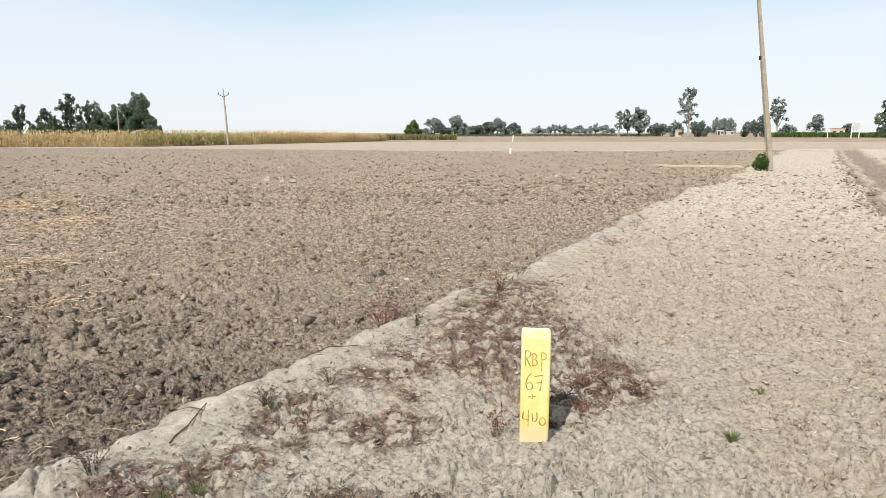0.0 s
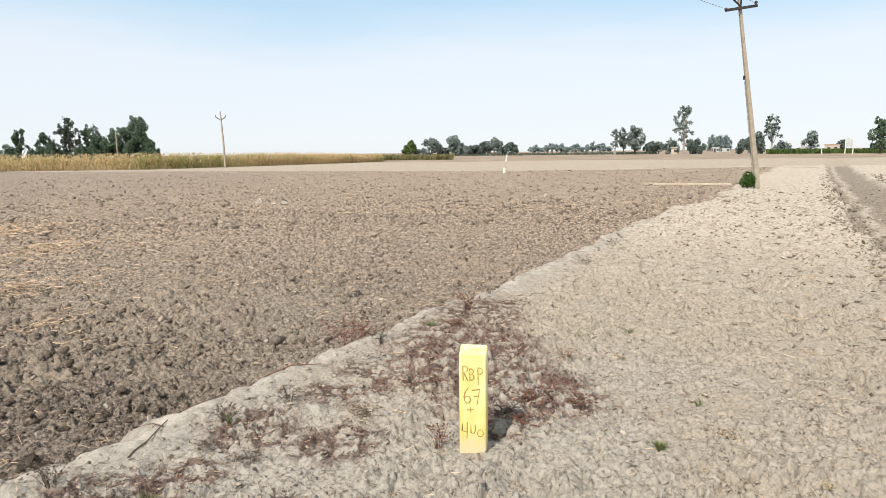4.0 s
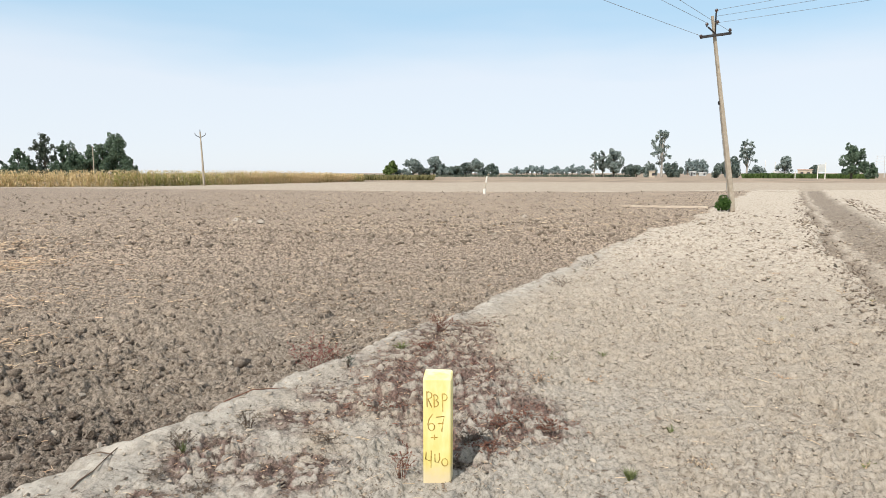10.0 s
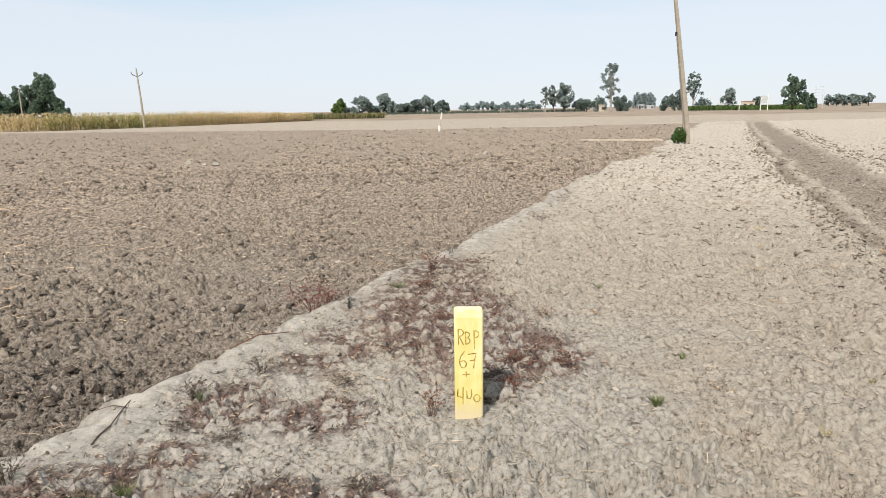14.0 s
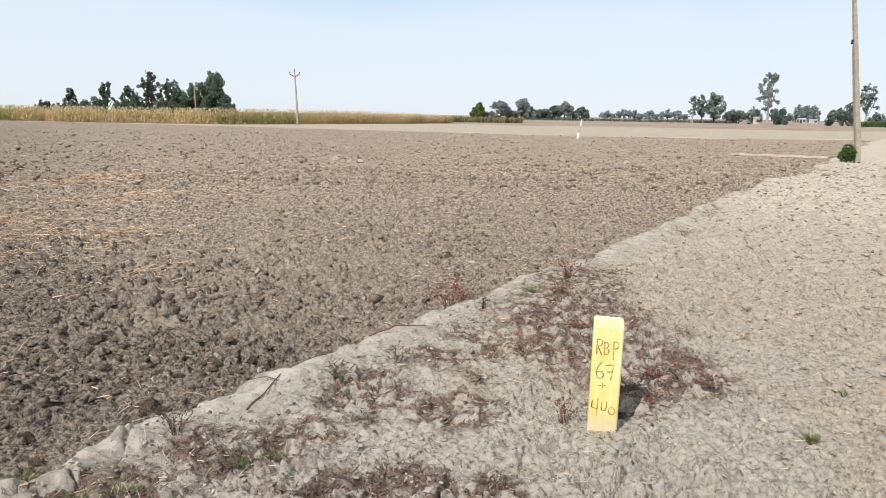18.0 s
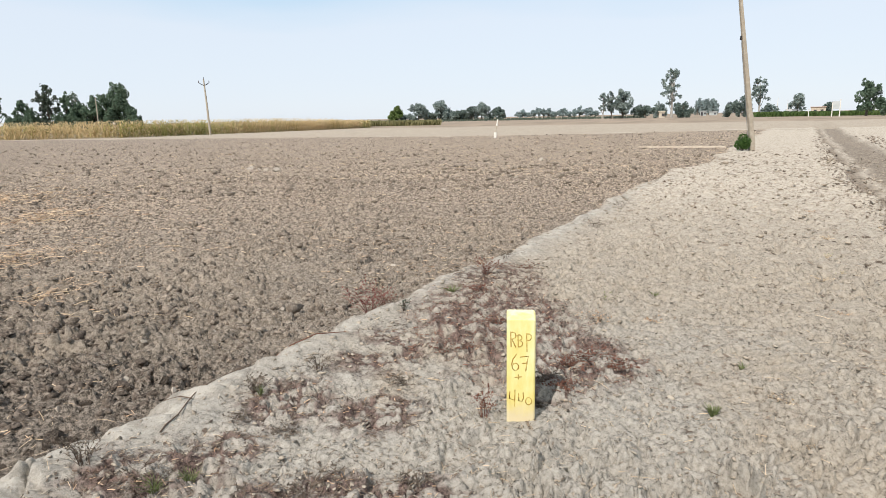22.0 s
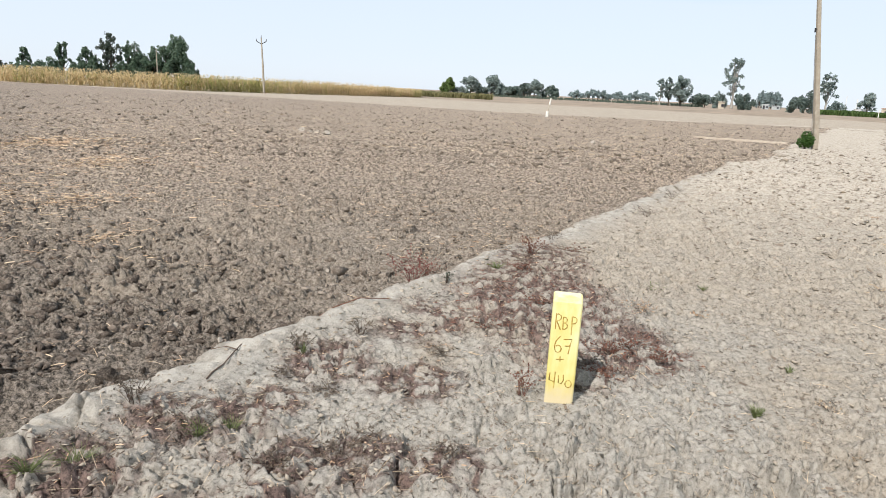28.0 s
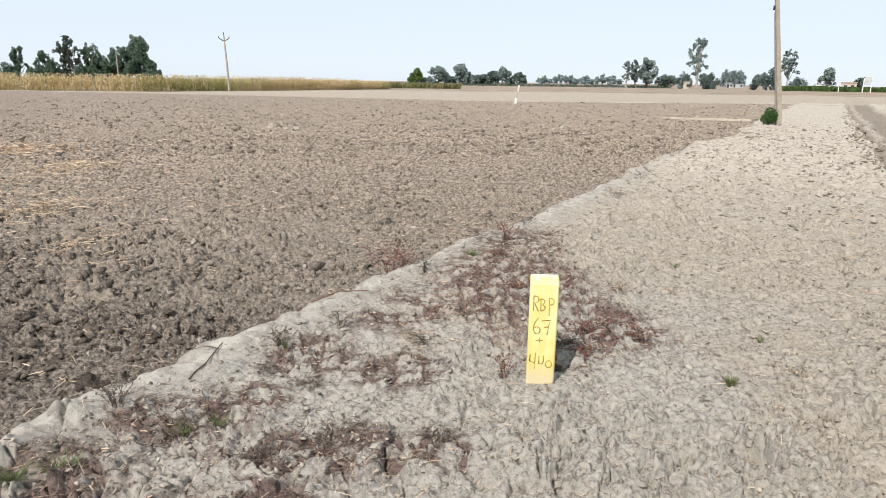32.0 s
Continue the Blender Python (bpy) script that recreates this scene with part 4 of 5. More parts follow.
    for az, el, w, leaf in ((-49.2, 0.85, 1.6, "leaf_dusk"), (-48.0, 0.8, 1.4, "leaf_dusk"), (-46.8, 0.35, 1.2, "leaf_dark"), (-50.5, 0.3, 2.2, "leaf_bright"), (-62.0, 0.35, 1.2, "leaf_bright"), (-60.6, 0.4, 1.4, "leaf_dark"), (-57.4, 0.7, 1.2, "leaf_dark")):
        t(az, 170, el, w, "bush", leaf, n=700)
    for az, el, w in ((-68.5, 1.0, 1.6), (-66.0, 0.75, 1.4), (-61.9, 1.15, 1.3), (-55.0, 0.9, 1.6)):
        t(az, 320, el, w, "broad", "leaf_grey", n=700)


all_trees()

# ---- maize ----


def maize_field():
    rng = np.random.default_rng(5)
    edge = np.array([(-77, 87), (-60, 77), (-47, 73.5), (-31, 75), (-23.5, 84), (-12, 101), (-4, 118)])
    seglen = np.hypot(*np.diff(edge, axis=0).T)
    cum = np.concatenate([[0], np.cumsum(seglen)])
    rows = 9
    n = int(cum[-1] * 5)
    V, T = [], []
    for r in range(rows):
        s = np.sort(rng.uniform(0, cum[-1], n if r < 5 else n // 2))
        px, py = np.interp(s, cum, edge[:, 0]), np.interp(s, cum, edge[:, 1]) + 0.3 + r * 0.75 + rng.normal(0, 0.15, len(s)) + np.sin(s * 0.7) * 0.15
        hh = rng.uniform(1.25, 1.85, len(s)) * (1 - 0.25 * smooth(95, 118, py))
        for x, y, h in zip(px, py, hh):
            V.append((x, y, h))
    V = np.array(V)
    m = len(V)
    quads = []
    # stalk and six leaves for each plant
    a0 = rng.uniform(0, 6.283, m)
    w = 0.018
    lo, hi = V.copy(), V.copy()
    lo[:, 2] = -0.1
    side = np.stack([np.cos(a0), np.sin(a0), 0 * a0], 1) * w
    quads.append(np.stack([lo - side, lo + side, hi + side * 0.5, hi - side * 0.5], 1))
    for k in range(7):
        a = a0 + k * 2.6 + rng.uniform(-0.5, 0.5, m)
        zz = V[:, 2] * np.clip(0.08 + 0.125 * k + rng.uniform(-0.12, 0.12, m), 0.03, 0.97)
        d = np.stack([np.cos(a), np.sin(a), 0 * a], 1)
        sd = np.stack([-np.sin(a), np.cos(a), 0 * a], 1) * 0.045
        p0 = V.copy()
        p0[:, 2] = zz
        L = rng.uniform(0.25, 0.65, m)[:, None]
        up = rng.uniform(0.0, 0.28, m)
        p1 = p0 + d * L * 0.55
        p1[:, 2] += up
        p2 = p0 + d * L
        p2[:, 2] += up - rng.uniform(0.1, 0.45, m)
        quads.append(np.stack([p0 - sd * 0.5, p0 + sd * 0.5, p1 + sd, p1 - sd], 1))
        quads.append(np.stack([p1 - sd, p1 + sd, p2 + sd * 0.2, p2 - sd * 0.2], 1))
    q = np.stack(quads, 1)                      # plant, piece, corner, xyz
    green = (fbm(V[:, 0] * 0.11, V[:, 1] * 0.05, 2, 77) + rng.normal(0, 0.16, m)) > 0.60
    green |= V[:, 0] < -58 + rng.normal(0, 4, m)
    for name, sel, mat in (("maize_crop", ~green, "maize"), ("maize_crop", green, "maize_green")):
        qq = q[sel].reshape(-1, 3)
        ob = new(name, mesh_from(name, qq, np.arange(len(qq)).reshape(-1, 4), MAT[mat]))
        tagged(ob, "standing ripe maize with dry yellow leaves" if mat == "maize" else "standing maize still green in patches", "maize", kind="stuff")
    # tassels
    tq = []
    for k in range(3):
        a = rng.uniform(0, 6.283, m)
        d = np.stack([np.cos(a) * 0.1, np.sin(a) * 0.1, 0.17 + 0 * a], 1)
        sd = np.stack([-np.sin(a), np.cos(a), 0 * a], 1) * 0.018
        tq.append(np.stack([V - sd, V + sd, V + d + sd * 0.5, V + d - sd * 0.5], 1))
    tq = np.stack(tq, 1).reshape(-1, 3)
    tagged(new("maize_tassels", mesh_from("maize_tassels", tq, np.arange(len(tq)).reshape(-1, 4), MAT["tassel"])), "dry straw-coloured maize tassels above the crop", "maize", kind="stuff")


maize_field()

# ---- materials of the small things ----
MAT["clod"] = speckle_mat("clod", (0.12, 0.096, 0.073), (0.215, 0.176, 0.137), (0.40, 0.335, 0.262), 60.0, 0.95, 1.0, 0.02, "island")
MAT["clod_damp"] = speckle_mat("clod_damp", (0.07, 0.055, 0.043), (0.14, 0.112, 0.087), (0.29, 0.236, 0.185), 60.0, 0.95, 1.0, 0.02, "island")
MAT["clod_near_damp"] = speckle_mat("clod_near_damp", (0.11, 0.086, 0.065), (0.175, 0.138, 0.104), (0.30, 0.242, 0.186), 5.0, 0.95, 0.9, 0.16)
MAT["clod_near"] = speckle_mat("clod_near", (0.14, 0.113, 0.085), (0.23, 0.19, 0.148), (0.38, 0.32, 0.25), 5.0, 0.95, 0.9, 0.16)
MAT["crumb"] = speckle_mat("crumb", (0.23, 0.192, 0.146), (0.35, 0.30, 0.232), (0.47, 0.41, 0.325), 60.0, 0.95, 0.6, 0.005, "island")
MAT["stone"] = speckle_mat("stone", (0.34, 0.295, 0.235), (0.41, 0.36, 0.295), (0.49, 0.44, 0.37), 30.0, 0.85, 0.4, 0.004)
MAT["straw"] = leaf_mat("straw", (0.44, 0.31, 0.18), (0.60, 0.45, 0.28), (0.72, 0.58, 0.40), 0.15, 3.0)
MAT["straw_red"] = leaf_mat("straw_red", (0.34, 0.20, 0.11), (0.50, 0.33, 0.20), (0.62, 0.46, 0.31), 0.15, 3.0)
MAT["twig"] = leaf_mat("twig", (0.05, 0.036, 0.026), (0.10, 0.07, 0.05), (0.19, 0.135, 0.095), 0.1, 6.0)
MAT["weed_red"] = leaf_mat("weed_red", (0.10, 0.036, 0.026), (0.17, 0.07, 0.048), (0.27, 0.14, 0.095), 0.25, 8.0)
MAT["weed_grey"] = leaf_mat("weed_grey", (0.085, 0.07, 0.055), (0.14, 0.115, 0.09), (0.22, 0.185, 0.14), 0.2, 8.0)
MAT["weed_green"] = leaf_mat("weed_green", (0.10, 0.13, 0.045), (0.17, 0.21, 0.075), (0.27, 0.30, 0.13), 0.3, 8.0)
# dark browns for trodden leaf bits and for the shade in bund cracks
MAT["litter_shade"] = leaf_mat("litter_shade", (0.062, 0.046, 0.034), (0.15, 0.115, 0.085), (0.27, 0.215, 0.16), 0.1, 6.0)
MAT["white_paint"] = speckle_mat("white_paint", (0.66, 0.63, 0.55), (0.74, 0.71, 0.63), (0.80, 0.78, 0.72), 9.0, 0.7)
MAT["brick"] = speckle_mat("brick", (0.36, 0.24, 0.19), (0.46, 0.33, 0.27), (0.56, 0.43, 0.36), 6.0, 0.9, per="island")
MAT["wall_cream"] = speckle_mat("wall_cream", (0.42, 0.36, 0.27), (0.48, 0.42, 0.33), (0.56, 0.50, 0.41), 1.5, 0.9)
MAT["wall_white"] = speckle_mat("wall_white", (0.52, 0.53, 0.52), (0.58, 0.59, 0.58), (0.66, 0.67, 0.66), 1.5, 0.9)
MAT["dark_opening"] = Nodes("dark_opening", 0.7, 0.3).done((0.05, 0.05, 0.055))
MAT["board"] = speckle_mat("board", (0.34, 0.37, 0.36), (0.42, 0.44, 0.43), (0.50, 0.52, 0.50), 1.0, 0.6)
MAT["crop_olive"] = leaf_mat("crop_olive", (0.11, 0.115, 0.045), (0.18, 0.175, 0.075), (0.28, 0.25, 0.12), 0.3, 0.3)
MAT["weed_crimson"] = leaf_mat("weed_crimson", (0.12, 0.028, 0.03), (0.20, 0.055, 0.05), (0.28, 0.12, 0.09), 0.25, 8.0)
MAT["crop_green"] = leaf_mat("crop_green", (0.04, 0.075, 0.018), (0.07, 0.12, 0.03), (0.11, 0.16, 0.05), 0.3, 0.4)

# ---- clods and crumbs ----


def ico(sub):
    bm = bmesh.new()
    bmesh.ops.create_icosphere(bm, subdivisions=sub, radius=1.0)
    v = np.array([tuple(q.co) for q in bm.verts])
    f = np.array([[q.index for q in p.verts] for p in bm.faces])
    bm.free()
    return v, f


def rough_forms(sub, count, rng, amp=0.28):
    v, f = ico(sub)
    forms = []
    for _ in range(count):
        k = v * np.clip(1 + rng.normal(0, amp, (len(v), 1)), 0.45, 1.7)
        for o in range(3):                          # uneven swellings
            u = rng.normal(size=3) * (1.6 + 1.5 * o)
            k = k * (1 + 0.13 / (1 + 0.6 * o) * np.sin(v @ u + rng.uniform(0, 6.3)))[:, None]
        for _ in range(9):                          # broken faces
            u = rng.normal(size=3)
            u /= np.linalg.norm(u)
            over = k @ u - rng.uniform(0.20, 0.66)
            k = k - np.clip(over, 0, None)[:, None] * u
        k = k * 1.35 * (1 + rng.normal(0, 0.075, (len(v), 1))) * np.array((1.0, rng.uniform(0.55, 1.0), rng.uniform(0.45, 0.8)))
        forms.append(k)
    return forms, f


def scatter(name, pos, size, forms, faces, mat, rng, sink=0.66, tilt=0.5, flat=1.0):
    n = len(pos)
    nv = len(forms[0])
    out = np.empty((n, nv, 3), dtype=np.float32)
    which = rng.integers(0, len(forms), n)
    a, b = rng.uniform(0, 6.283, n), rng.normal(0, tilt, n)
    ca, sa, cb, sb = np.cos(a), np.sin(a), np.cos(b), np.sin(b)
    base = np.stack(forms)[which] * size[:, None, None]
    base[:, :, 2] *= flat
    x, y, z = base[..., 0], base[..., 1], base[..., 2]
    y, z = y * cb[:, None] - z * sb[:, None], y * sb[:, None] + z * cb[:, None]
    out[..., 0] = x * ca[:, None] - y * sa[:, None] + pos[:, 0:1]
    out[..., 1] = x * sa[:, None] + y * ca[:, None] + pos[:, 1:2]
    out[..., 2] = z + pos[:, 2:3] + (size * flat * (0.6 - sink))[:, None]
    f = (faces[None] + (np.arange(n) * nv)[:, None, None]).reshape(-1, 3)
    return mesh_from(name, out.reshape(-1, 3), f, mat)


def spread(rng, n, az0, az1, r0, r1, power=1.0):
    """Points over a sector round the standpoint, thinning outwards."""
    az = np.radians(rng.uniform(az0, az1, n))
    u = rng.uniform(0, 1, n) ** power
    r = r0 * (r1 / r0) ** u
    return -0.55 + r * np.sin(az), -3.1 + r * np.cos(az)


def clods():
    rng = np.random.default_rng(21)
    fine_forms, fine_faces = rough_forms(2, 16, rng, 0.20)
    low_forms, low_faces = rough_forms(1, 40, rng, 0.34)
    for n, r0, r1, s0, s1, forms, faces in ((4200, 2.2, 7.0, 0.012, 0.040, fine_forms, fine_faces), (32000, 2.2, 9.5, 0.006, 0.022, low_forms, low_faces), (26000, 4.0, 20.0, 0.015, 0.060, low_forms, low_faces), (21000, 15.0, 62.0, 0.035, 0.10, low_forms, low_faces)):
        x, y = spread(rng, n, -70, 42, r0, r1)
        t, de, dt = zones(x, y)
        far = y - np.interp(x, FAR_Y[:, 0], FAR_Y[:, 1])
        patch = fbm(x * 0.8, y * 0.8, 3, 300)
        keep = (de < -0.02) & (far < 0) & (patch > 0.34)
        x, y = x[keep], y[keep]
        size = s0 * (s1 / s0) ** (rng.uniform(0, 1, len(x)) ** 1.7) * (0.7 + 0.6 * patch[keep])
        pos = np.stack([x, y, height(x, y) - 0.004], 1)
        damp = damp_and_falloff(x, y) > rng.uniform(0.15, 0.75, len(x))
        for sel, mat, lab in ((~damp, "clod", "grey-brown dry soil clods turned up by the plough"), (damp, "clod_damp", "dark fresh soil clods turned up by the plough")):
            if sel.sum() > 3:
                ob = new("soil_clods", scatter("soil_clods", pos[sel], size[sel], forms, faces, MAT[mat], rng))
                tagged(ob, lab, "clods", kind="stuff")
    # crumbs and flakes on the trodden bund
    x, y = spread(rng, 19000, -50, 44, 1.5, 26.0)
    t, de, dt = zones(x, y)
    keep = (de > 0.12) & (np.hypot(x, y - 0.05) > 0.12)
    x, y = x[keep], y[keep]
    r = np.hypot(x + 0.6, y + 3)
    size = (0.004 + 0.0017 * r) * 3.2 ** rng.uniform(-1, 0.75, len(x))
    pos = np.stack([x, y, height(x, y)], 1)
    ob = new("soil_crumbs", scatter("soil_crumbs", pos, size, low_forms, low_faces, MAT["crumb"], rng, 0.45, 0.35, 0.6))
    tagged(ob, "pale crumbs and flakes of trodden dry earth", "soil crumbs", kind="stuff")
    # thrown-up clods along both sides of the track
    x, y = spread(rng, 15000, 12, 46, 5.0, 45.0)
    t, de, dt = zones(x, y)
    keep = (np.abs(dt + 0.05) < 0.35) | (np.abs(dt - 2.3) < 0.5)
    x, y = x[keep], y[keep]
    r = np.hypot(x + 0.6, y + 3)
    pos = np.stack([x, y, height(x, y)], 1)
    ob = new("track_clods", scatter("track_clods", pos, (0.010 + 0.0010 * r) * rng.uniform(0.4, 1.8, len(x)), low_forms, low_faces, MAT["clod"], rng, 0.4, 0.4, 0.8))
    tagged(ob, "brown clods thrown up along the sides of the earth track", "clods", kind="stuff")
    # the larger clods, one by one
    forms8, faces8 = rough_forms(3, 10, rng, 0.10)
    meshes = [mesh_from("soil_clod", k + 0.0, faces8, MAT["clod_near"]) for k in forms8]
    damp_meshes = [mesh_from("soil_clod", k + 0.0, faces8, MAT["clod_near_damp"]) for k in forms8]
    spots = [(-2.44, 0.26, 0.085), (-2.50, 0.12, 0.06), (-2.74, 0.52, 0.055), (-3.62, -0.98, 0.075), (-3.78, -1.03, 0.07), (-4.25, -0.72, 0.06), (-2.46, 1.0, 0.05), (-2.08, 0.87, 0.05), (-2.20, 1.40, 0.055), (-2.05, 1.33, 0.05), (-2.7, 4.4, 0.06), (-3.0, 0.2, 0.07), (-3.3, -0.4, 0.06), (-2.9, -0.1, 0.05)]
    x, y = spread(rng, 700, -66, 12, 2.8, 8.5, 0.9)
    t, de, dt = zones(x, y)
    clump = fbm(x * 1.1, y * 1.1, 3, 310)
    for a, b, d, c in zip(x, y, de, clump):
        if d < -0.10 and c > 0.46 and len(spots) < 250:
            spots.append((a, b, rng.uniform(0.018, 0.040)))
    for a, b, s in spots:
        damp = float(damp_and_falloff(np.array([a]), np.array([b]))[0]) > 0.4
        ob = new("soil_clod", (damp_meshes if damp else meshes)[rng.integers(0, 10)])
        ob.matrix_world = pose(a, b, height_at(a, b) + s * 0.02, rng.uniform(-30, 30), rng.uniform(-30, 30), rng.uniform(0, 360)) @ Matrix.Diagonal((s, s, s * rng.uniform(0.75, 1.0), 1))
        tagged(ob, "hard grey-brown clod of ploughed earth", "clod", "large clods on the ploughed land")
    # pale stones
    for a, b, s in ((-2.06, 1.95, 0.035), (-2.54, 1.93, 0.03), (-2.68, 2.1, 0.03), (-2.50, 1.72, 0.04), (-1.15, 2.9, 0.03), (-1.6, 2.45, 0.028), (-2.36, 0.98, 0.04), (-2.0, 0.80, 0.032), (-3.75, -0.64, 0.03), (-2.12, 0.34, 0.028), (-2.62, 0.66, 0.03), (-0.62, 4.1, 0.035),
                    (-4.28, 18.3, 0.16), (-4.7, 18.7, 0.12), (-5.4, 19.7, 0.15), (-5.0, 19.3, 0.1), (0.6, 11.4, 0.08), (5.0, 20.5, 0.13), (-1.4, 8.6, 0.06), (2.8, 14.2, 0.09)):
        ob = new("pale_stone", bpy.data.meshes.get("pale_stone") or mesh_from("pale_stone", forms8[2], faces8, MAT["stone"], True))
        ob.matrix_world = pose(a, b, height_at(a, b) + s * 0.1, rng.uniform(-15, 15), rng.uniform(-15, 15), rng.uniform(0, 360)) @ Matrix.Diagonal((s, s, s * 0.8, 1))
        tagged(ob, "pale cream stone lying on the tilled soil", "stone", "pale stones in the field")


clods()

# ---- straw and twigs ----


def strips(name, x, y, z, length, width, mat, rng, lift=0.012, up=0.12):
    """Bent slivers lying on the ground."""
    n = len(x)
    a = rng.uniform(0, 6.283, n)
    d = np.stack([np.cos(a), np.sin(a), rng.normal(0, up, n)], 1)
    sd = np.stack([-np.sin(a), np.cos(a), rng.normal(0, 0.5, n)], 1)
    c = np.stack([x, y, z + lift], 1)
    L, W = length[:, None], width[:, None]
    mid = c + np.stack([0 * x, 0 * x, np.abs(rng.normal(0, 0.03, n)) * length], 1)
    p0, p2 = c - d * L / 2, c + d * L / 2
    v = np.stack([p0 - sd * W, p0 + sd * W, mid + sd * W, mid - sd * W, p2 + sd * W * 0.7, p2 - sd * W * 0.7], 1).reshape(-1, 3)
    o = np.arange(n)[:, None] * 6
    f = np.concatenate([o + np.array([0, 1, 2, 3]), o + np.array([3, 2, 4, 5])], 1).reshape(-1, 4)
    return mesh_from(name, v, f, mat)


STRAW = ((-12.1, 9.3, 2.6, 1.0), (-9.3, 11.8, 1.6, 0.9), (-7.3, 5.7, 1.6, 1.1), (-7.3, 4.3, 1.3, 0.6), (-11.2, 3.7, 0.7, 0.5), (-8.6, 1.7, 0.8, 0.5), (-7.8, 2.0, 0.9, 0.4), (-4.14, -0.42, 0.22, 0.12), (-4.05, 0.22, 0.3, 0.2),
         (-4.98, 1.4, 0.5, 0.3), (-3.9, 3.2, 0.4, 0.3), (-6.0, -0.95, 0.3, 0.25), (-5.2, 5.0, 1.2, 0.5), (-6.8, 8.8, 1.0, 0.6), (-10.4, 6.4, 1.0, 0.5))


def straw():
    rng = np.random.default_rng(31)
    tag = ("dry straw and stubble scattered over the tilled soil", "straw")
    # loose over the field
    for n, r0, r1, l0, w, mat in ((2600, 2.5, 9.0, 0.06, 0.0016, "straw"), (1100, 2.5, 9.0, 0.05, 0.0016, "straw_red"), (6500, 6.0, 26.0, 0.07, 0.0022, "straw"), (5000, 6.0, 26.0, 0.07, 0.0022, "straw_red"), (9000, 18.0, 60.0, 0.12, 0.006, "straw")):
        x, y = spread(rng, n, -62, 34, r0, r1)
        t, de, dt = zones(x, y)
        far = y - np.interp(x, FAR_Y[:, 0], FAR_Y[:, 1])
        keep = (de < 0.0) & (far < 0) & (fbm(x * 0.5, y * 0.5, 3, 330) > 0.40)
        x, y = x[keep], y[keep]
        length = l0 * rng.uniform(0.4, 1.7, len(x))
        ob = new("straw", strips("straw", x, y, height(x, y), length, w * rng.uniform(0.6, 1.4, len(x)), MAT[mat], rng, 0.02))
        tagged(ob, *tag, kind="stuff")
    # heaps
    for cx, cy, rx, ry in STRAW:
        far_ = math.hypot(cx + 0.6, cy + 3)
        n = int(min(1500, 140 + 600 * rx * ry))
        wide = rng.choice((0.35, 0.7, 1.3), n)
        x, y = cx + rng.normal(0, rx * 0.7, n) * wide, cy + rng.normal(0, ry * 1.6, n) * wide
        for mat, sl in (("straw", slice(0, int(n * 0.5))), ("straw_red", slice(int(n * 0.5), n))):
            xs, ys = x[sl], y[sl]
            length = (0.07 + 0.005 * far_) * rng.uniform(0.4, 1.6, len(xs))
            ob = new("straw_heap", strips("straw_heap", xs, ys, height(xs, ys) + rng.uniform(0, 0.03, len(xs)), length, (0.0013 + 0.00022 * far_) * rng.uniform(0.6, 1.4, len(xs)), MAT[mat], rng, 0.025))
            tagged(ob, "loose heap of dry yellow straw on the tilled soil", "straw", kind="stuff")
    # on the bund
    x, y = spread(rng, 2300, -40, 44, 1.6, 16.0)
    t, de, dt = zones(x, y)
    keep = (de > 0.25) & (fbm(x * 1.1, y * 1.1, 3, 340) > 0.47)
    x, y = x[keep], y[keep]
    ob = new("straw", strips("straw", x, y, height(x, y), 0.03 * 5 ** (rng.uniform(0, 1, len(x)) ** 1.5), rng.uniform(0.0004, 0.0009, len(x)) * (1 + 0.14 * np.hypot(x + 0.6, y + 3)), MAT["straw"], rng, 0.010, 0.10))
    tagged(ob, "bits of dry straw lying on the trodden bund", "straw", kind="stuff")
    # dark slivers: trodden leaf bits, plus shade of cracks and hoof dints added as pieces
    x, y = spread(rng, 26000, -40, 44, 1.6, 30.0)
    t, de, dt = zones(x, y)
    keep = (de > 0.3) & (fbm(x * 2.2, y * 2.2, 3, 345) > 0.44)
    x, y = x[keep], y[keep]
    r = np.hypot(x + 0.6, y + 3)
    ob = new("leaf_fragments", strips("leaf_fragments", x, y, height(x, y), (0.010 + 0.0034 * r) * 4 ** rng.uniform(-1, 0.5, len(x)), (0.0007 + 0.00055 * r) * 3 ** rng.uniform(-1, 1, len(x)), MAT["litter_shade"], rng, 0.006, np.clip(0.03 * r - 0.02, 0.06, 0.32)))
    tagged(ob, "dark slivers for trodden leaf bits and shaded cracks in dry earth", "leaf litter", kind="stuff")
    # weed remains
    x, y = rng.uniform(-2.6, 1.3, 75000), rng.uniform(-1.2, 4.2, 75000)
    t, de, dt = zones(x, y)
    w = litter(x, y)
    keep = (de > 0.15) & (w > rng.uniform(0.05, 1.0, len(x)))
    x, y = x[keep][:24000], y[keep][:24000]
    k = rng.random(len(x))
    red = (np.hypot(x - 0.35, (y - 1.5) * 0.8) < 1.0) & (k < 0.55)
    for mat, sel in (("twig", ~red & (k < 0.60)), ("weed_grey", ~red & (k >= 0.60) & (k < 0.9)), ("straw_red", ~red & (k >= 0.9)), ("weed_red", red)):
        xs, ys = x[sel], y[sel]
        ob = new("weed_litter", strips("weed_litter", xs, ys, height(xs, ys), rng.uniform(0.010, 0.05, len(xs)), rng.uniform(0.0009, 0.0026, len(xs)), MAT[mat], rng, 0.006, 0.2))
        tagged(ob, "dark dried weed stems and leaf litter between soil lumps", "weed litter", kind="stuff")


straw()

# ---- weeds one by one ----


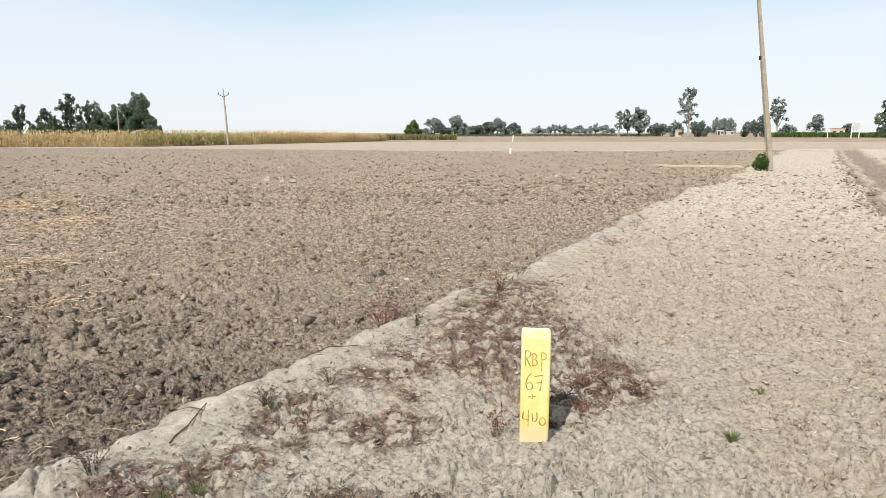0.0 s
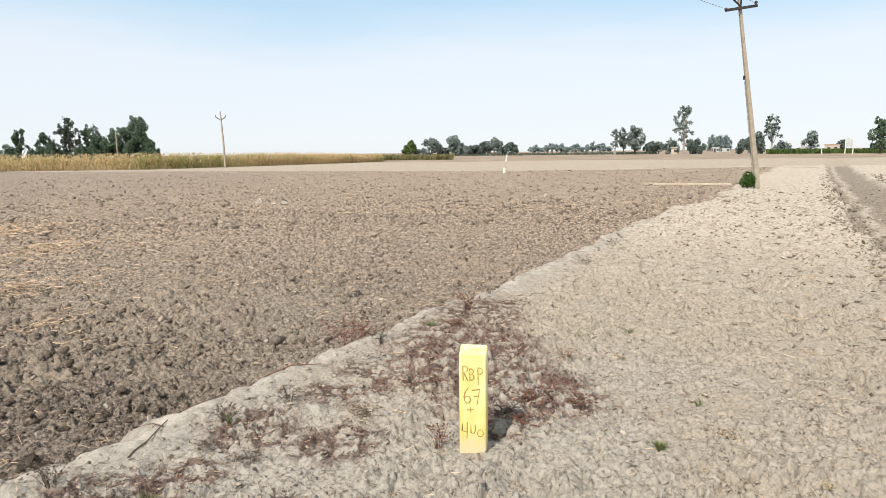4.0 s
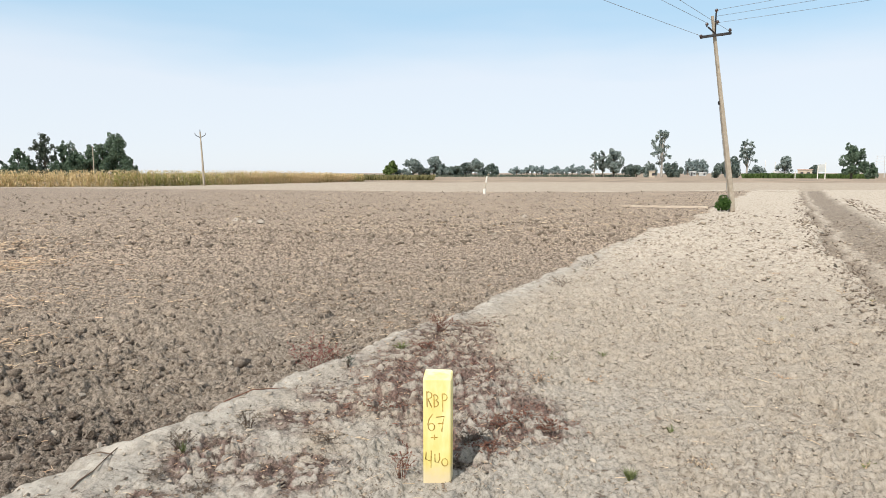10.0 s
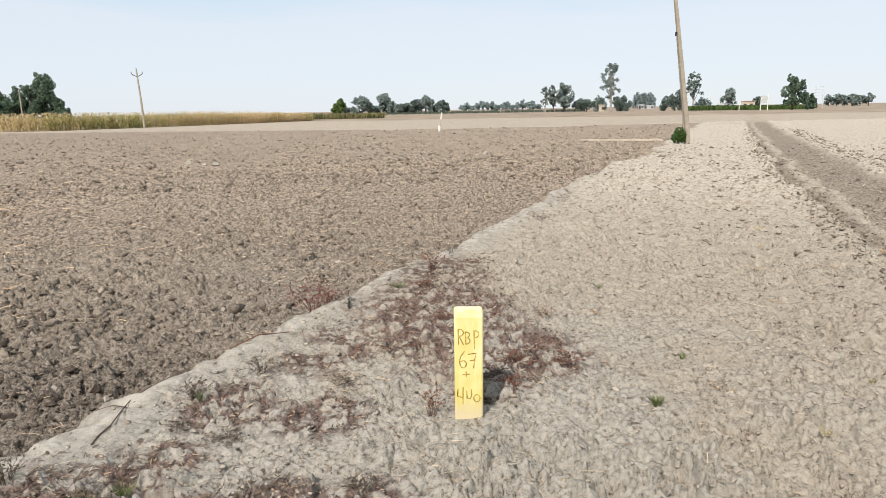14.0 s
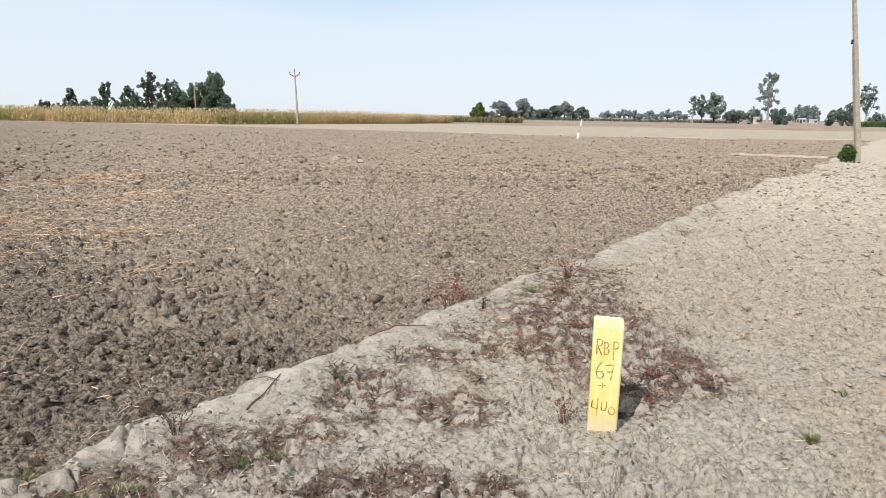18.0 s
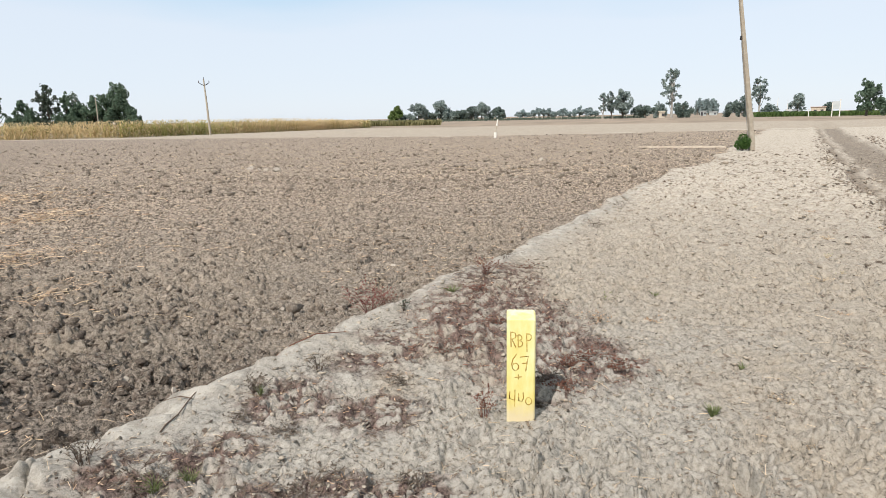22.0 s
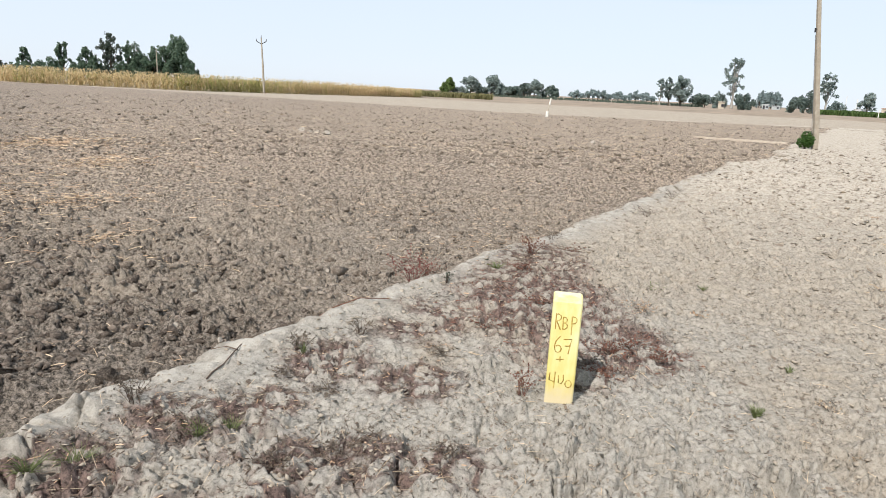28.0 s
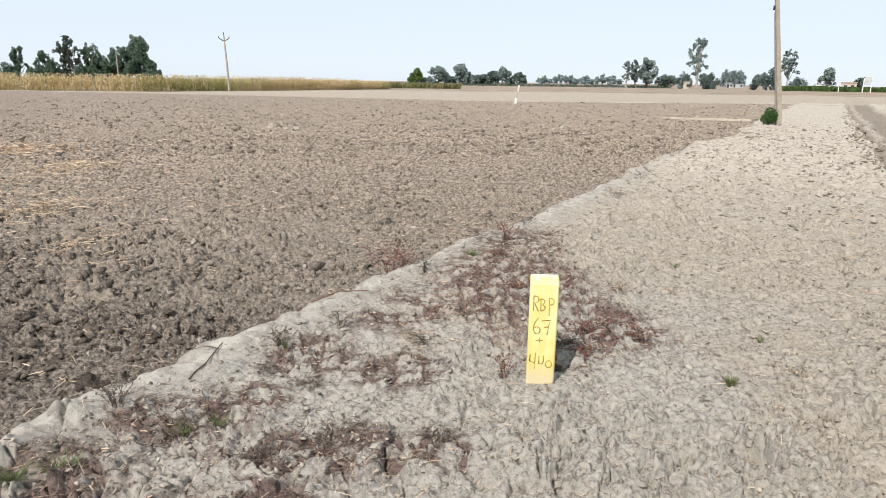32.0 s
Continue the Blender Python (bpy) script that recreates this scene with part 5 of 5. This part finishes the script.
def weed(x, y, r, h, stems, leaf, stem="twig", leaves=60, seed=1, label="", spread_=1.0, name="dry_weed", leaf_size=0.0072):
    rng = np.random.default_rng(seed * 31 + 7)
    p = thing(name, label, "weed" if name != "grass_tuft" else "grass", (x, y, height_at(x, y) - 0.004))
    tubes, tips = [], []
    for i in range(stems):
        a = rng.uniform(0, 6.283)
        q = rng.uniform(0.2, 1.0) * r * spread_
        hh = h * rng.uniform(0.45, 1.0)
        s = Vector((math.cos(a) * r * 0.12, math.sin(a) * r * 0.12, 0))
        m = Vector((math.cos(a) * q * 0.5, math.sin(a) * q * 0.5, hh * 0.62))
        e = Vector((math.cos(a + 0.3) * q, math.sin(a + 0.3) * q, hh))
        w = 0.0018 if name != "grass_tuft" else 0.0021
        tubes.append(tube_np([s, m, e], [w, w * 0.7, w * 0.25], 3))
        tips.append((s, m, e))
        for _ in range(2 if name != "grass_tuft" else 0):
            f0 = rng.uniform(0.3, 0.9)
            b0 = m.lerp(e, f0) if f0 > 0.5 else s.lerp(m, f0 + 0.4)
            b1 = b0 + Vector((rng.normal(0, r * 0.3), rng.normal(0, r * 0.3), abs(rng.normal(0, h * 0.18))))
            tubes.append(tube_np([b0, b1], [w * 0.6, w * 0.2], 3))
            tips.append((b0, (b0 + b1) / 2, b1))
    part("stalk_clump", join_tubes("stalk_clump", tubes, MAT[stem]), MAT[stem], p)
    if leaves:
        n = int(leaves * 1.5)
        c = np.empty((n, 3))
        for i in range(n):
            s, m, e = tips[rng.integers(0, len(tips))]
            c[i] = m.lerp(e, rng.uniform(-0.3, 1.0))
        nrm = rng.normal(size=(n, 3))
        nrm /= np.linalg.norm(nrm, axis=1)[:, None]
        a = np.cross(nrm, rng.normal(size=(n, 3)))
        a /= np.linalg.norm(a, axis=1)[:, None]
        b = np.cross(nrm, a)
        sz = leaf_size * rng.uniform(0.5, 1.6, n)[:, None]
        c[:, 2] = np.maximum(c[:, 2], 0.006)
        v = np.stack([c - a * sz, c - b * sz * 0.4, c + a * sz, c + b * sz * 0.4], 1).reshape(-1, 3)
        part("foliage", mesh_from("foliage", v, np.arange(n * 4).reshape(-1, 4), MAT[leaf]), MAT[leaf], p)
    return p


RED = "reddish dried weed standing on the earth bund"
GREY = "grey-brown withered weed tuft on the earth bund"
GREEN = "small fresh green grass tuft on dry earth"
weeds = [
    (-0.18, 0.08, 0.10, 0.17, 12, "weed_red", 120, "reddish dried weed growing beside the yellow post"),
    (-0.83, 2.05, 0.26, 0.24, 28, "weed_crimson", 420, "sprawling crimson-stemmed dried weed on the bund edge"),
    (-0.70, 2.35, 0.22, 0.14, 14, "weed_red", 120, RED),
    (0.29, 3.05, 0.17, 0.20, 20, "weed_red", 320, RED),
    (-0.56, 1.95, 0.08, 0.10, 12, "leaf_dusk", 120, "small blackened leafy weed on the bund edge"),
    (-2.06, -0.24, 0.14, 0.15, 18, "weed_grey", 150, "dead twiggy weed with brown seed heads on the bund"),
    (-1.44, 0.53, 0.12, 0.12, 16, "weed_grey", 160, GREY),
    (-1.12, 0.84, 0.13, 0.13, 16, "weed_grey", 180, GREY),
    (-1.20, 0.06, 0.13, 0.06, 14, "weed_grey", 160, GREY),
    (-0.58, 0.55, 0.13, 0.05, 16, "weed_grey", 170, GREY),
    (-1.74, -0.42, 0.18, 0.10, 18, "weed_grey", 200, GREY),
    (-1.04, -0.50, 0.20, 0.07, 20, "weed_grey", 220, GREY),
    (-1.27, -0.66, 0.18, 0.07, 18, "weed_grey", 200, GREY),
    (-0.57, -0.57, 0.12, 0.05, 12, "weed_grey", 120, GREY),
    (0.46, 0.66, 0.16, 0.08, 20, "weed_red", 240, "flattened reddish weed mat behind the yellow post"),
    (0.60, 0.72, 0.15, 0.07, 16, "weed_red", 200, RED),
    (0.24, 0.46, 0.14, 0.07, 16, "weed_grey", 200, GREY),
    (0.17, 0.22, 0.10, 0.05, 18, "weed_grey", 220, GREY),
    (0.28, 0.32, 0.12, 0.06, 18, "weed_red", 240, RED),
    (0.74, 0.62, 0.14, 0.06, 18, "weed_red", 220, RED),
    (0.88, 1.45, 0.16, 0.07, 14, "straw_red", 100, "withered straw-coloured weed on the bund"),
    (1.20, 2.12, 0.12, 0.06, 10, "weed_green", 60, "sparse half-green weed on the bund"),
    (2.20, 5.55, 0.22, 0.16, 16, "weed_grey", 180, GREY),
    (0.10, 2.30, 0.16, 0.07, 14, "weed_red", 200, RED),
    (0.15, 1.55, 0.18, 0.06, 16, "weed_red", 220, RED),
    (-0.25, 1.0, 0.18, 0.06, 16, "weed_red", 220, RED),
    (0.75, 3.3, 0.2, 0.08, 14, "weed_red", 160, RED),
    (0.62, 3.75, 0.2, 0.10, 12, "weed_grey", 140, GREY),
    (3.2, 7.3, 0.25, 0.14, 12, "weed_grey", 140, GREY),
    (5.4, 11.2, 0.3, 0.16, 12, "weed_grey", 140, GREY),
    (-1.46, 0.22, 0.1, 0.05, 10, "weed_grey", 90, GREY),
    (1.35, 1.50, 0.1, 0.05, 8, "straw_red", 50, "withered straw-coloured weed on the bund"),
    (1.44, 0.02, 0.10, 0.05, 10, "straw", 40, "withered straw-coloured weed on the bund"),
    (1.30, -0.42, 0.09, 0.06, 10, "straw", 30, "withered straw-coloured weed on the bund"),
]
for i, (x, y, r, h, st, lf, nl, lab) in enumerate(weeds):
    weed(x, y, r, h, st, lf, "weed_crimson" if lf == "weed_crimson" else "weed_red" if lf == "weed_red" and i < 4 else "twig", nl, i + 1, lab)
for i, (x, y, r, h, st) in enumerate(((1.0, -0.06, 0.05, 0.07, 46), (-1.56, -0.37, 0.07, 0.11, 26), (-1.68, -0.46, 0.07, 0.08, 18), (-2.08, -0.72, 0.10, 0.09, 30), (-2.22, -0.80, 0.10, 0.08, 26), (-2.57, -0.58, 0.10, 0.09, 30), (-0.12, 2.36, 0.10, 0.07, 24), (-1.41, 0.49, 0.04, 0.08, 12), (1.64, 2.22, 0.06, 0.05, 16), (1.5, 0.55, 0.05, 0.04, 14))):
    weed(x, y, r * 1.15, h, st * 2, "weed_green", "weed_green", 0, 60 + i, GREEN, 1.0, "grass_tuft")
# thin dry tufts on the trodden bund
tuft_rng = random.Random(8)
for i in range(34):
    u, w = tuft_rng.uniform(-0.2, 9.0), tuft_rng.uniform(0.9, 3.2)
    x, y = 0.2 + u * 0.5625 + w * 0.72, -0.5 + u * 0.8268 - w * 0.40
    weed(x, y, tuft_rng.uniform(0.05, 0.13), tuft_rng.uniform(0.025, 0.06), tuft_rng.randint(8, 16), ("straw", "straw_red", "weed_grey", "weed_green")[i % 4], ("straw", "straw_red", "twig", "straw")[i % 4], 20, 120 + i, ("thin straw-coloured dry grass tuft on the bund", "thin reddish dry grass tuft on the bund", "thin grey withered weed on the trodden bund", "thin half-green weed on the trodden bund")[i % 4])
# fan of cut straw
weed(-0.62, 0.66, 0.13, 0.02, 9, "straw_red", "straw_red", 0, 91, "small fan of reddish broken stalks on the bund")


def vine():
    p = thing("dead_creeper", "dark dried creeper stem trailing over the pale bund edge", "creeper")

    def run(pts, w, lift):
        return tube_np([(x, y, height_at(x, y) + 0.006) for k, (x, y) in enumerate(pts)], [w * (1 - 0.6 * i / len(pts)) for i in range(len(pts))], 5)

    stem = run([(-1.84, 0.10), (-1.83, 0.16), (-1.80, 0.26), (-1.79, 0.38), (-1.78, 0.50), (-1.76, 0.60), (-1.70, 0.73), (-1.62, 0.86), (-1.52, 0.98)], 0.0042, 0.002)
    part("stem", join_tubes("stem", [stem], MAT["twig"]), MAT["twig"], p)
    br = run([(-1.78, 0.45), (-1.85, 0.47), (-1.93, 0.46), (-2.0, 0.50)], 0.004, 0.004)
    part("branch", join_tubes("branch", [br], MAT["twig"]), MAT["twig"], p)
    p2 = thing("fallen_stalk", "long reddish-brown fallen stalk along the bund edge", "stalk")
    st = run([(-1.62, 0.98), (-1.50, 1.08), (-1.34, 1.20), (-1.18, 1.30), (-1.02, 1.42), (-0.90, 1.50)], 0.005, 0.003)
    part("stem", join_tubes("stem", [st], MAT["weed_red"]), MAT["weed_red"], p2)


vine()

# ---- things in the field's middle distance ----


def leafy_bush(x, y, w, h, n=1500):
    rng = np.random.default_rng(77)
    p = thing("bush", "small dense fresh green bush at the pole foot", "bush", (x, y, 0.0))
    tubes = []
    lobes = []
    for i in range(8):
        a = rng.uniform(0, 6.283)
        q = rng.uniform(0.1, 0.55) * w / 2
        z = h * rng.uniform(0.25, 0.75)
        lobes.append((math.cos(a) * q, math.sin(a) * q, z, w * 0.26, h * 0.24))
        tubes.append(tube_np([(0, 0, -0.1), (math.cos(a) * q, math.sin(a) * q, z)], [0.012, 0.004], 4))
    part("stalk_clump", join_tubes("stalk_clump", tubes, MAT["bark"]), MAT["bark"], p)
    part("foliage", crown_mesh("foliage", lobes, n, 0.045, MAT["leaf_bush"], rng), MAT["leaf_bush"], p)


leafy_bush(13.66, 22.1, 0.74, 0.74)


def peg():
    p = thing("marker_stake", "thin white marker stake leaning in the tilled field", "stake", (7.6, 46.6, -0.05))
    v, f = tube_np([(0, 0, -0.2), (0.02, 0, 0.42)], [0.11, 0.10], 6)
    part("foot", join_tubes("foot", [(v, f)], MAT["white_paint"], False), MAT["white_paint"], p)
    v, f = tube_np([(0.03, 0, 0.3), (0.22, 0, 1.35)], [0.035, 0.03], 6)
    part("rod", join_tubes("rod", [(v, f)], MAT["wall_cream"], False), MAT["wall_cream"], p)
    v, f = tube_np([(0.14, 0, 0.9), (0.22, 0, 1.40)], [0.06, 0.055], 6)
    part("band", join_tubes("band", [(v, f)], MAT["white_paint"], False), MAT["white_paint"], p)


peg()


def big_tree():
    rng = np.random.default_rng(8)
    x, y = polar(-53.84, 88)
    p = thing("tree", "large bushy green tree standing at the field edge", "tree", (x, y, -0.1), 53.84)
    lobes = [(2.5, 0, 11.7, 1.15, 1.0), (2.2, 0.3, 9.9, 1.5, 1.6), (-1.7, 0.5, 8.7, 2.1, 1.7), (-3.4, -0.5, 6.8, 1.9, 1.7), (-0.3, -1.6, 6.9, 2.5, 2.1), (2.8, 0.8, 6.0, 1.9, 1.8), (4.0, 0, 5.7, 1.2, 1.3),
             (3.8, -0.8, 4.4, 1.2, 1.1), (-1.7, -1.2, 4.4, 2.4, 1.7), (-4.6, 0, 3.6, 1.7, 0.9), (-6.0, 0.4, 3.2, 1.1, 0.7), (0.6, -1, 3.3, 1.7, 1.2), (-4.2, 0.3, 8.0, 0.9, 0.9), (1.2, 1.5, 8.2, 1.9, 1.6), (-0.6, 2.0, 6.0, 2.4, 2.0),
             (-2.4, 0, 9.9, 0.9, 0.8), (2.7, 0, 8.0, 1.3, 1.4), (1.8, -0.6, 3.0, 1.5, 1.0), (-1.6, -0.6, 2.7, 1.6, 0.9), (2.2, -0.4, 11.0, 1.0, 1.0), (0.4, -0.6, 9.0, 1.6, 1.3)]
    small = []
    for L in lobes:
        for _ in range(6):
            d = rng.normal(size=3)
            d /= np.linalg.norm(d)
            small.append((L[0] + d[0] * L[3] * 0.75, L[1] + d[1] * L[3] * 0.75, L[2] + d[2] * L[4] * 0.75, L[3] * rng.uniform(0.4, 0.65), L[4] * rng.uniform(0.4, 0.65)))
    v, f = tube_np([(0, 0, -0.4), (0.05, 0, 1.2), (-0.2, 0.1, 3.0), (0.3, 0, 5.5), (1.5, 0, 8.5), (2.3, 0, 11.5)], [0.50, 0.38, 0.32, 0.26, 0.16, 0.05], 9)
    part("trunk", join_tubes("trunk", [(v, f)], MAT["bark"]), MAT["bark"], p)
    for L in lobes[2:12]:
        s = Vector((0, 0, max(1.4, L[2] * 0.45)))
        v, f = tube_np([s, s.lerp(Vector(L[:3]), 0.5) + Vector((0, 0, 0.3)), Vector(L[:3])], [0.16, 0.10, 0.03], 6)
        part("limb", join_tubes("limb", [(v, f)], MAT["bark"]), MAT["bark"], p)
    part("crown", crown_mesh("crown", small, 22000, 0.135, MAT["leaf_bright"], rng), MAT["leaf_bright"], p)


big_tree()


def bare_shrub(az, d, h, w):
    rng = np.random.default_rng(14)
    x, y = polar(az, d)
    p = thing("tree", "leafless twiggy tree over a grey-green bush", "tree", (x, y, -0.1), -az)
    tubes = []
    for i in range(26):
        a = rng.uniform(-0.7, 0.7)
        b = rng.uniform(-0.5, 0.5)
        e = Vector((math.sin(a) * h * 0.55, b * w, h * rng.uniform(0.7, 1.0)))
        m = e * 0.5 + Vector((rng.normal(0, 0.2), 0, 0.2))
        tubes.append(tube_np([(0, 0, 0), m, e], [0.05, 0.025, 0.010], 4))
        for _ in range(4):
            t0 = m.lerp(e, rng.uniform(0, 0.8))
            tubes.append(tube_np([t0, t0 + Vector((rng.normal(0, 0.5), rng.normal(0, 0.3), rng.uniform(0.2, 0.9)))], [0.014, 0.006], 3))
    part("branches", join_tubes("branches", tubes, MAT["bark"]), MAT["bark"], p)
    lobes = [(rng.uniform(-0.8, 0.6) * w, rng.uniform(-0.4, 0.4) * w, h * rng.uniform(0.15, 0.55), w * 0.32, h * 0.14) for _ in range(9)]
    part("crown", crown_mesh("crown", lobes, 1100, 0.17, MAT["leaf_dusk"], rng), MAT["leaf_dusk"], p)


bare_shrub(-59.4, 100, 6.9, 2.3)


def brick_stack():
    rng = np.random.default_rng(3)
    x, y = polar(-55.2, 87)
    p = thing("brick_stack", "stack of weathered pinkish-red bricks under the tree", "bricks", (x, y, -0.08), 55.2)
    V, F = [], []
    for j in range(17):
        for i in range(9 - (rng.integers(0, 4) if j > 13 else 0)):
            for k in range(3):
                bm = bmesh.new()
                box(bm, -1.1 + i * 0.245 + rng.normal(0, 0.01), k * 0.3 + rng.normal(0, 0.012), 0.04 + j * 0.082, 0.235, 0.29, 0.074)
                bm.verts.ensure_lookup_table()
                o = len(V)
                V += [tuple(v.co) for v in bm.verts]
                F += [tuple(v.index + o for v in f.verts) for f in bm.faces]
                bm.free()
    part("bricks", mesh_from("bricks", V, F, MAT["brick"]), MAT["brick"], p)
    v, f = tube_np([(-1.35, -0.3, -0.2), (-1.32, -0.3, 2.1)], [0.07, 0.06], 6)
    q = thing("fence_post", "rough wooden post beside the brick stack", "post", (x - 0.9, y - 1.4, -0.1))
    part("shaft", join_tubes("shaft", [tube_np([(0, 0, -0.2), (0.03, 0, 2.1)], [0.07, 0.06], 6)], MAT["bark_pale"]), MAT["bark_pale"], q)
    # brush pile
    x, y = polar(-57.6, 86)
    b = thing("brush_pile", "low pile of brown cut branches beside the pole", "brush", (x, y, -0.1), 57.6)
    tubes = []
    for _ in range(130):
        c = Vector((rng.normal(0, 1.0), rng.normal(0, 0.6), abs(rng.normal(0, 0.35)) + 0.05))
        d = Vector((rng.normal(0, 0.7), rng.normal(0, 0.4), rng.normal(0, 0.25)))
        tubes.append(tube_np([c - d, c + d], [0.03, 0.015], 4))
    part("branches", join_tubes("branches", tubes, MAT["bark"]), MAT["bark"], b)


brick_stack()


def crop_strip(name, label, a0, a1, d0, d1, h, mat, n, seed):
    rng = np.random.default_rng(seed)
    n = int(n * 2.2)
    az = np.radians(rng.uniform(a0, a1, n))
    d = d0 + (d1 - d0) * rng.uniform(0, 1, n) ** 1.5
    c = np.stack([CAM0.x + d * np.sin(az), CAM0.y + d * np.cos(az), np.full(n, -0.02)], 1)
    a = rng.uniform(0, 6.283, n)
    s = h * rng.uniform(0.35, 1.15, n)[:, None] * (0.7 + 0.5 * fbm(c[:, 0] * 0.15, c[:, 1] * 0.15, 2, seed)[:, None])
    sd = np.stack([np.cos(a), np.sin(a), 0 * a], 1) * s * 0.20
    top = np.stack([rng.normal(0, 0.2, n), rng.normal(0, 0.2, n), np.ones(n)], 1) * s
    v = np.stack([c - sd * 0.6, c + sd * 0.6, c + top + sd, c + top - sd], 1).reshape(-1, 3)
    tagged(new(name, mesh_from(name, v, np.arange(n * 4).reshape(-1, 4), MAT[mat])), label, "crop", kind="stuff")


crop_strip("green_crop", "low band of green crop along the horizon", 30.3, 39.2, 215, 240, 1.25, "crop_green", 2600, 1)
crop_strip("green_crop", "green crop beyond the ripe maize", -5.0, 4.6, 140, 205, 0.95, "crop_olive", 5200, 2)
crop_strip("stubble_strip", "dark weedy strip along the far field edge", -14, 22, 255, 330, 0.9, "leaf_dusk", 2200, 3)
crop_strip("verge_grass", "green scrub along the far field edge", -66, -43.5, 165, 215, 0.75, "leaf_grey", 1500, 4)


def house(az, d, w, h, mat, label, roof="wall_cream", door=True):
    x, y = polar(az, d)
    p = thing("house", label, "building", (x, y, -0.1), -az)
    bm = bmesh.new()
    box(bm, 0, 1.5, h / 2, w, 3.0, h)
    wl = part("wall", bm, MAT[mat], p)
    bm = bmesh.new()
    box(bm, 0, 1.5, h + 0.15, w + 0.5, 3.5, 0.28, 0.03, 1)
    part("roof", bm, MAT[roof], p)
    if door:
        bm = bmesh.new()
        box(bm, -w * 0.2, -0.03, 1.0, 1.0, 0.08, 2.0)
        part("door", bm, MAT["dark_opening"], p)
    bm = bmesh.new()
    box(bm, w * 0.25, -0.03, h * 0.55, 1.0, 0.08, 0.9)
    win = part("window", bm, MAT["dark_opening"], p)
    bm = bmesh.new()
    box(bm, w * 0.25, -0.08, h * 0.55 - 0.5, 1.2, 0.14, 0.08)
    part("sill", bm, MAT[mat], win)


house(34.68, 300, 5.2, 2.9, "wall_cream", "cream flat-roofed farm building far across the field", "brick")
house(26.55, 380, 3.2, 2.4, "board", "small white farm building far across the field", "wall_white")
house(27.3, 400, 4.0, 1.9, "board", "low white farm shed far across the field", "wall_white", False)
house(32.9, 330, 5.0, 2.2, "wall_white", "low white shed below a distant tree", "wall_white", False)
house(38.0, 330, 3.6, 2.6, "wall_white", "small white hut beside a distant tree", "wall_white", False)
house(23.35, 243, 2.0, 2.2, "wall_cream", "tiny cream pump hut beside the eucalyptus", "wall_cream", False)


def signboard():
    x, y = polar(35.9, 190)
    p = thing("signboard", "tall grey board on white posts across the field", "sign", (x, y, -0.1), -35.9)
    for dx, hh in ((0.55, 4.3), (-1.1, 3.6)):
        v, f = tube_np([(dx, 0, -0.2), (dx, 0, hh)], [0.13, 0.11], 6)
        part("post", join_tubes("post", [(v, f)], MAT["white_paint"]), MAT["white_paint"], p)
    bm = bmesh.new()
    box(bm, -0.35, 0.0, 2.9, 1.5, 0.08, 1.9, 0.02, 1)
    part("board", bm, MAT["board"], p)
    for az, d, hh in ((34.05, 205, 2.2), (31.9, 300, 7.0), (32.6, 320, 6.5)):
        x, y = polar(az, d)
        q = thing("pole", "thin white pole far across the field", "pole", (x, y, -0.1))
        v, f = tube_np([(0, 0, -0.2), (0, 0, hh)], [0.12, 0.09], 6)
        part("shaft", join_tubes("shaft", [(v, f)], MAT["white_paint"]), MAT["white_paint"], q)


signboard()


def pylon():
    x, y = polar(39.5, 260)
    p = thing("frame_tower", "pale two-legged steel frame with crossbars on the horizon", "tower", (x, y, -0.1), -39.5)
    for dx in (-1.0, 1.0):
        v, f = tube_np([(dx * 1.3, 0, -0.2), (dx, 0, 7.4)], [0.10, 0.08], 5)
        part("leg", join_tubes("leg", [(v, f)], MAT["wall_white"]), MAT["wall_white"], p)
    for z in (4.4, 5.4, 6.4, 7.3):
        v, f = tube_np([(-1.6, 0, z), (1.6, 0, z)], [0.08, 0.08], 4)
        part("crossbar", join_tubes("crossbar", [(v, f)], MAT["wall_white"]), MAT["wall_white"], p)


pylon()
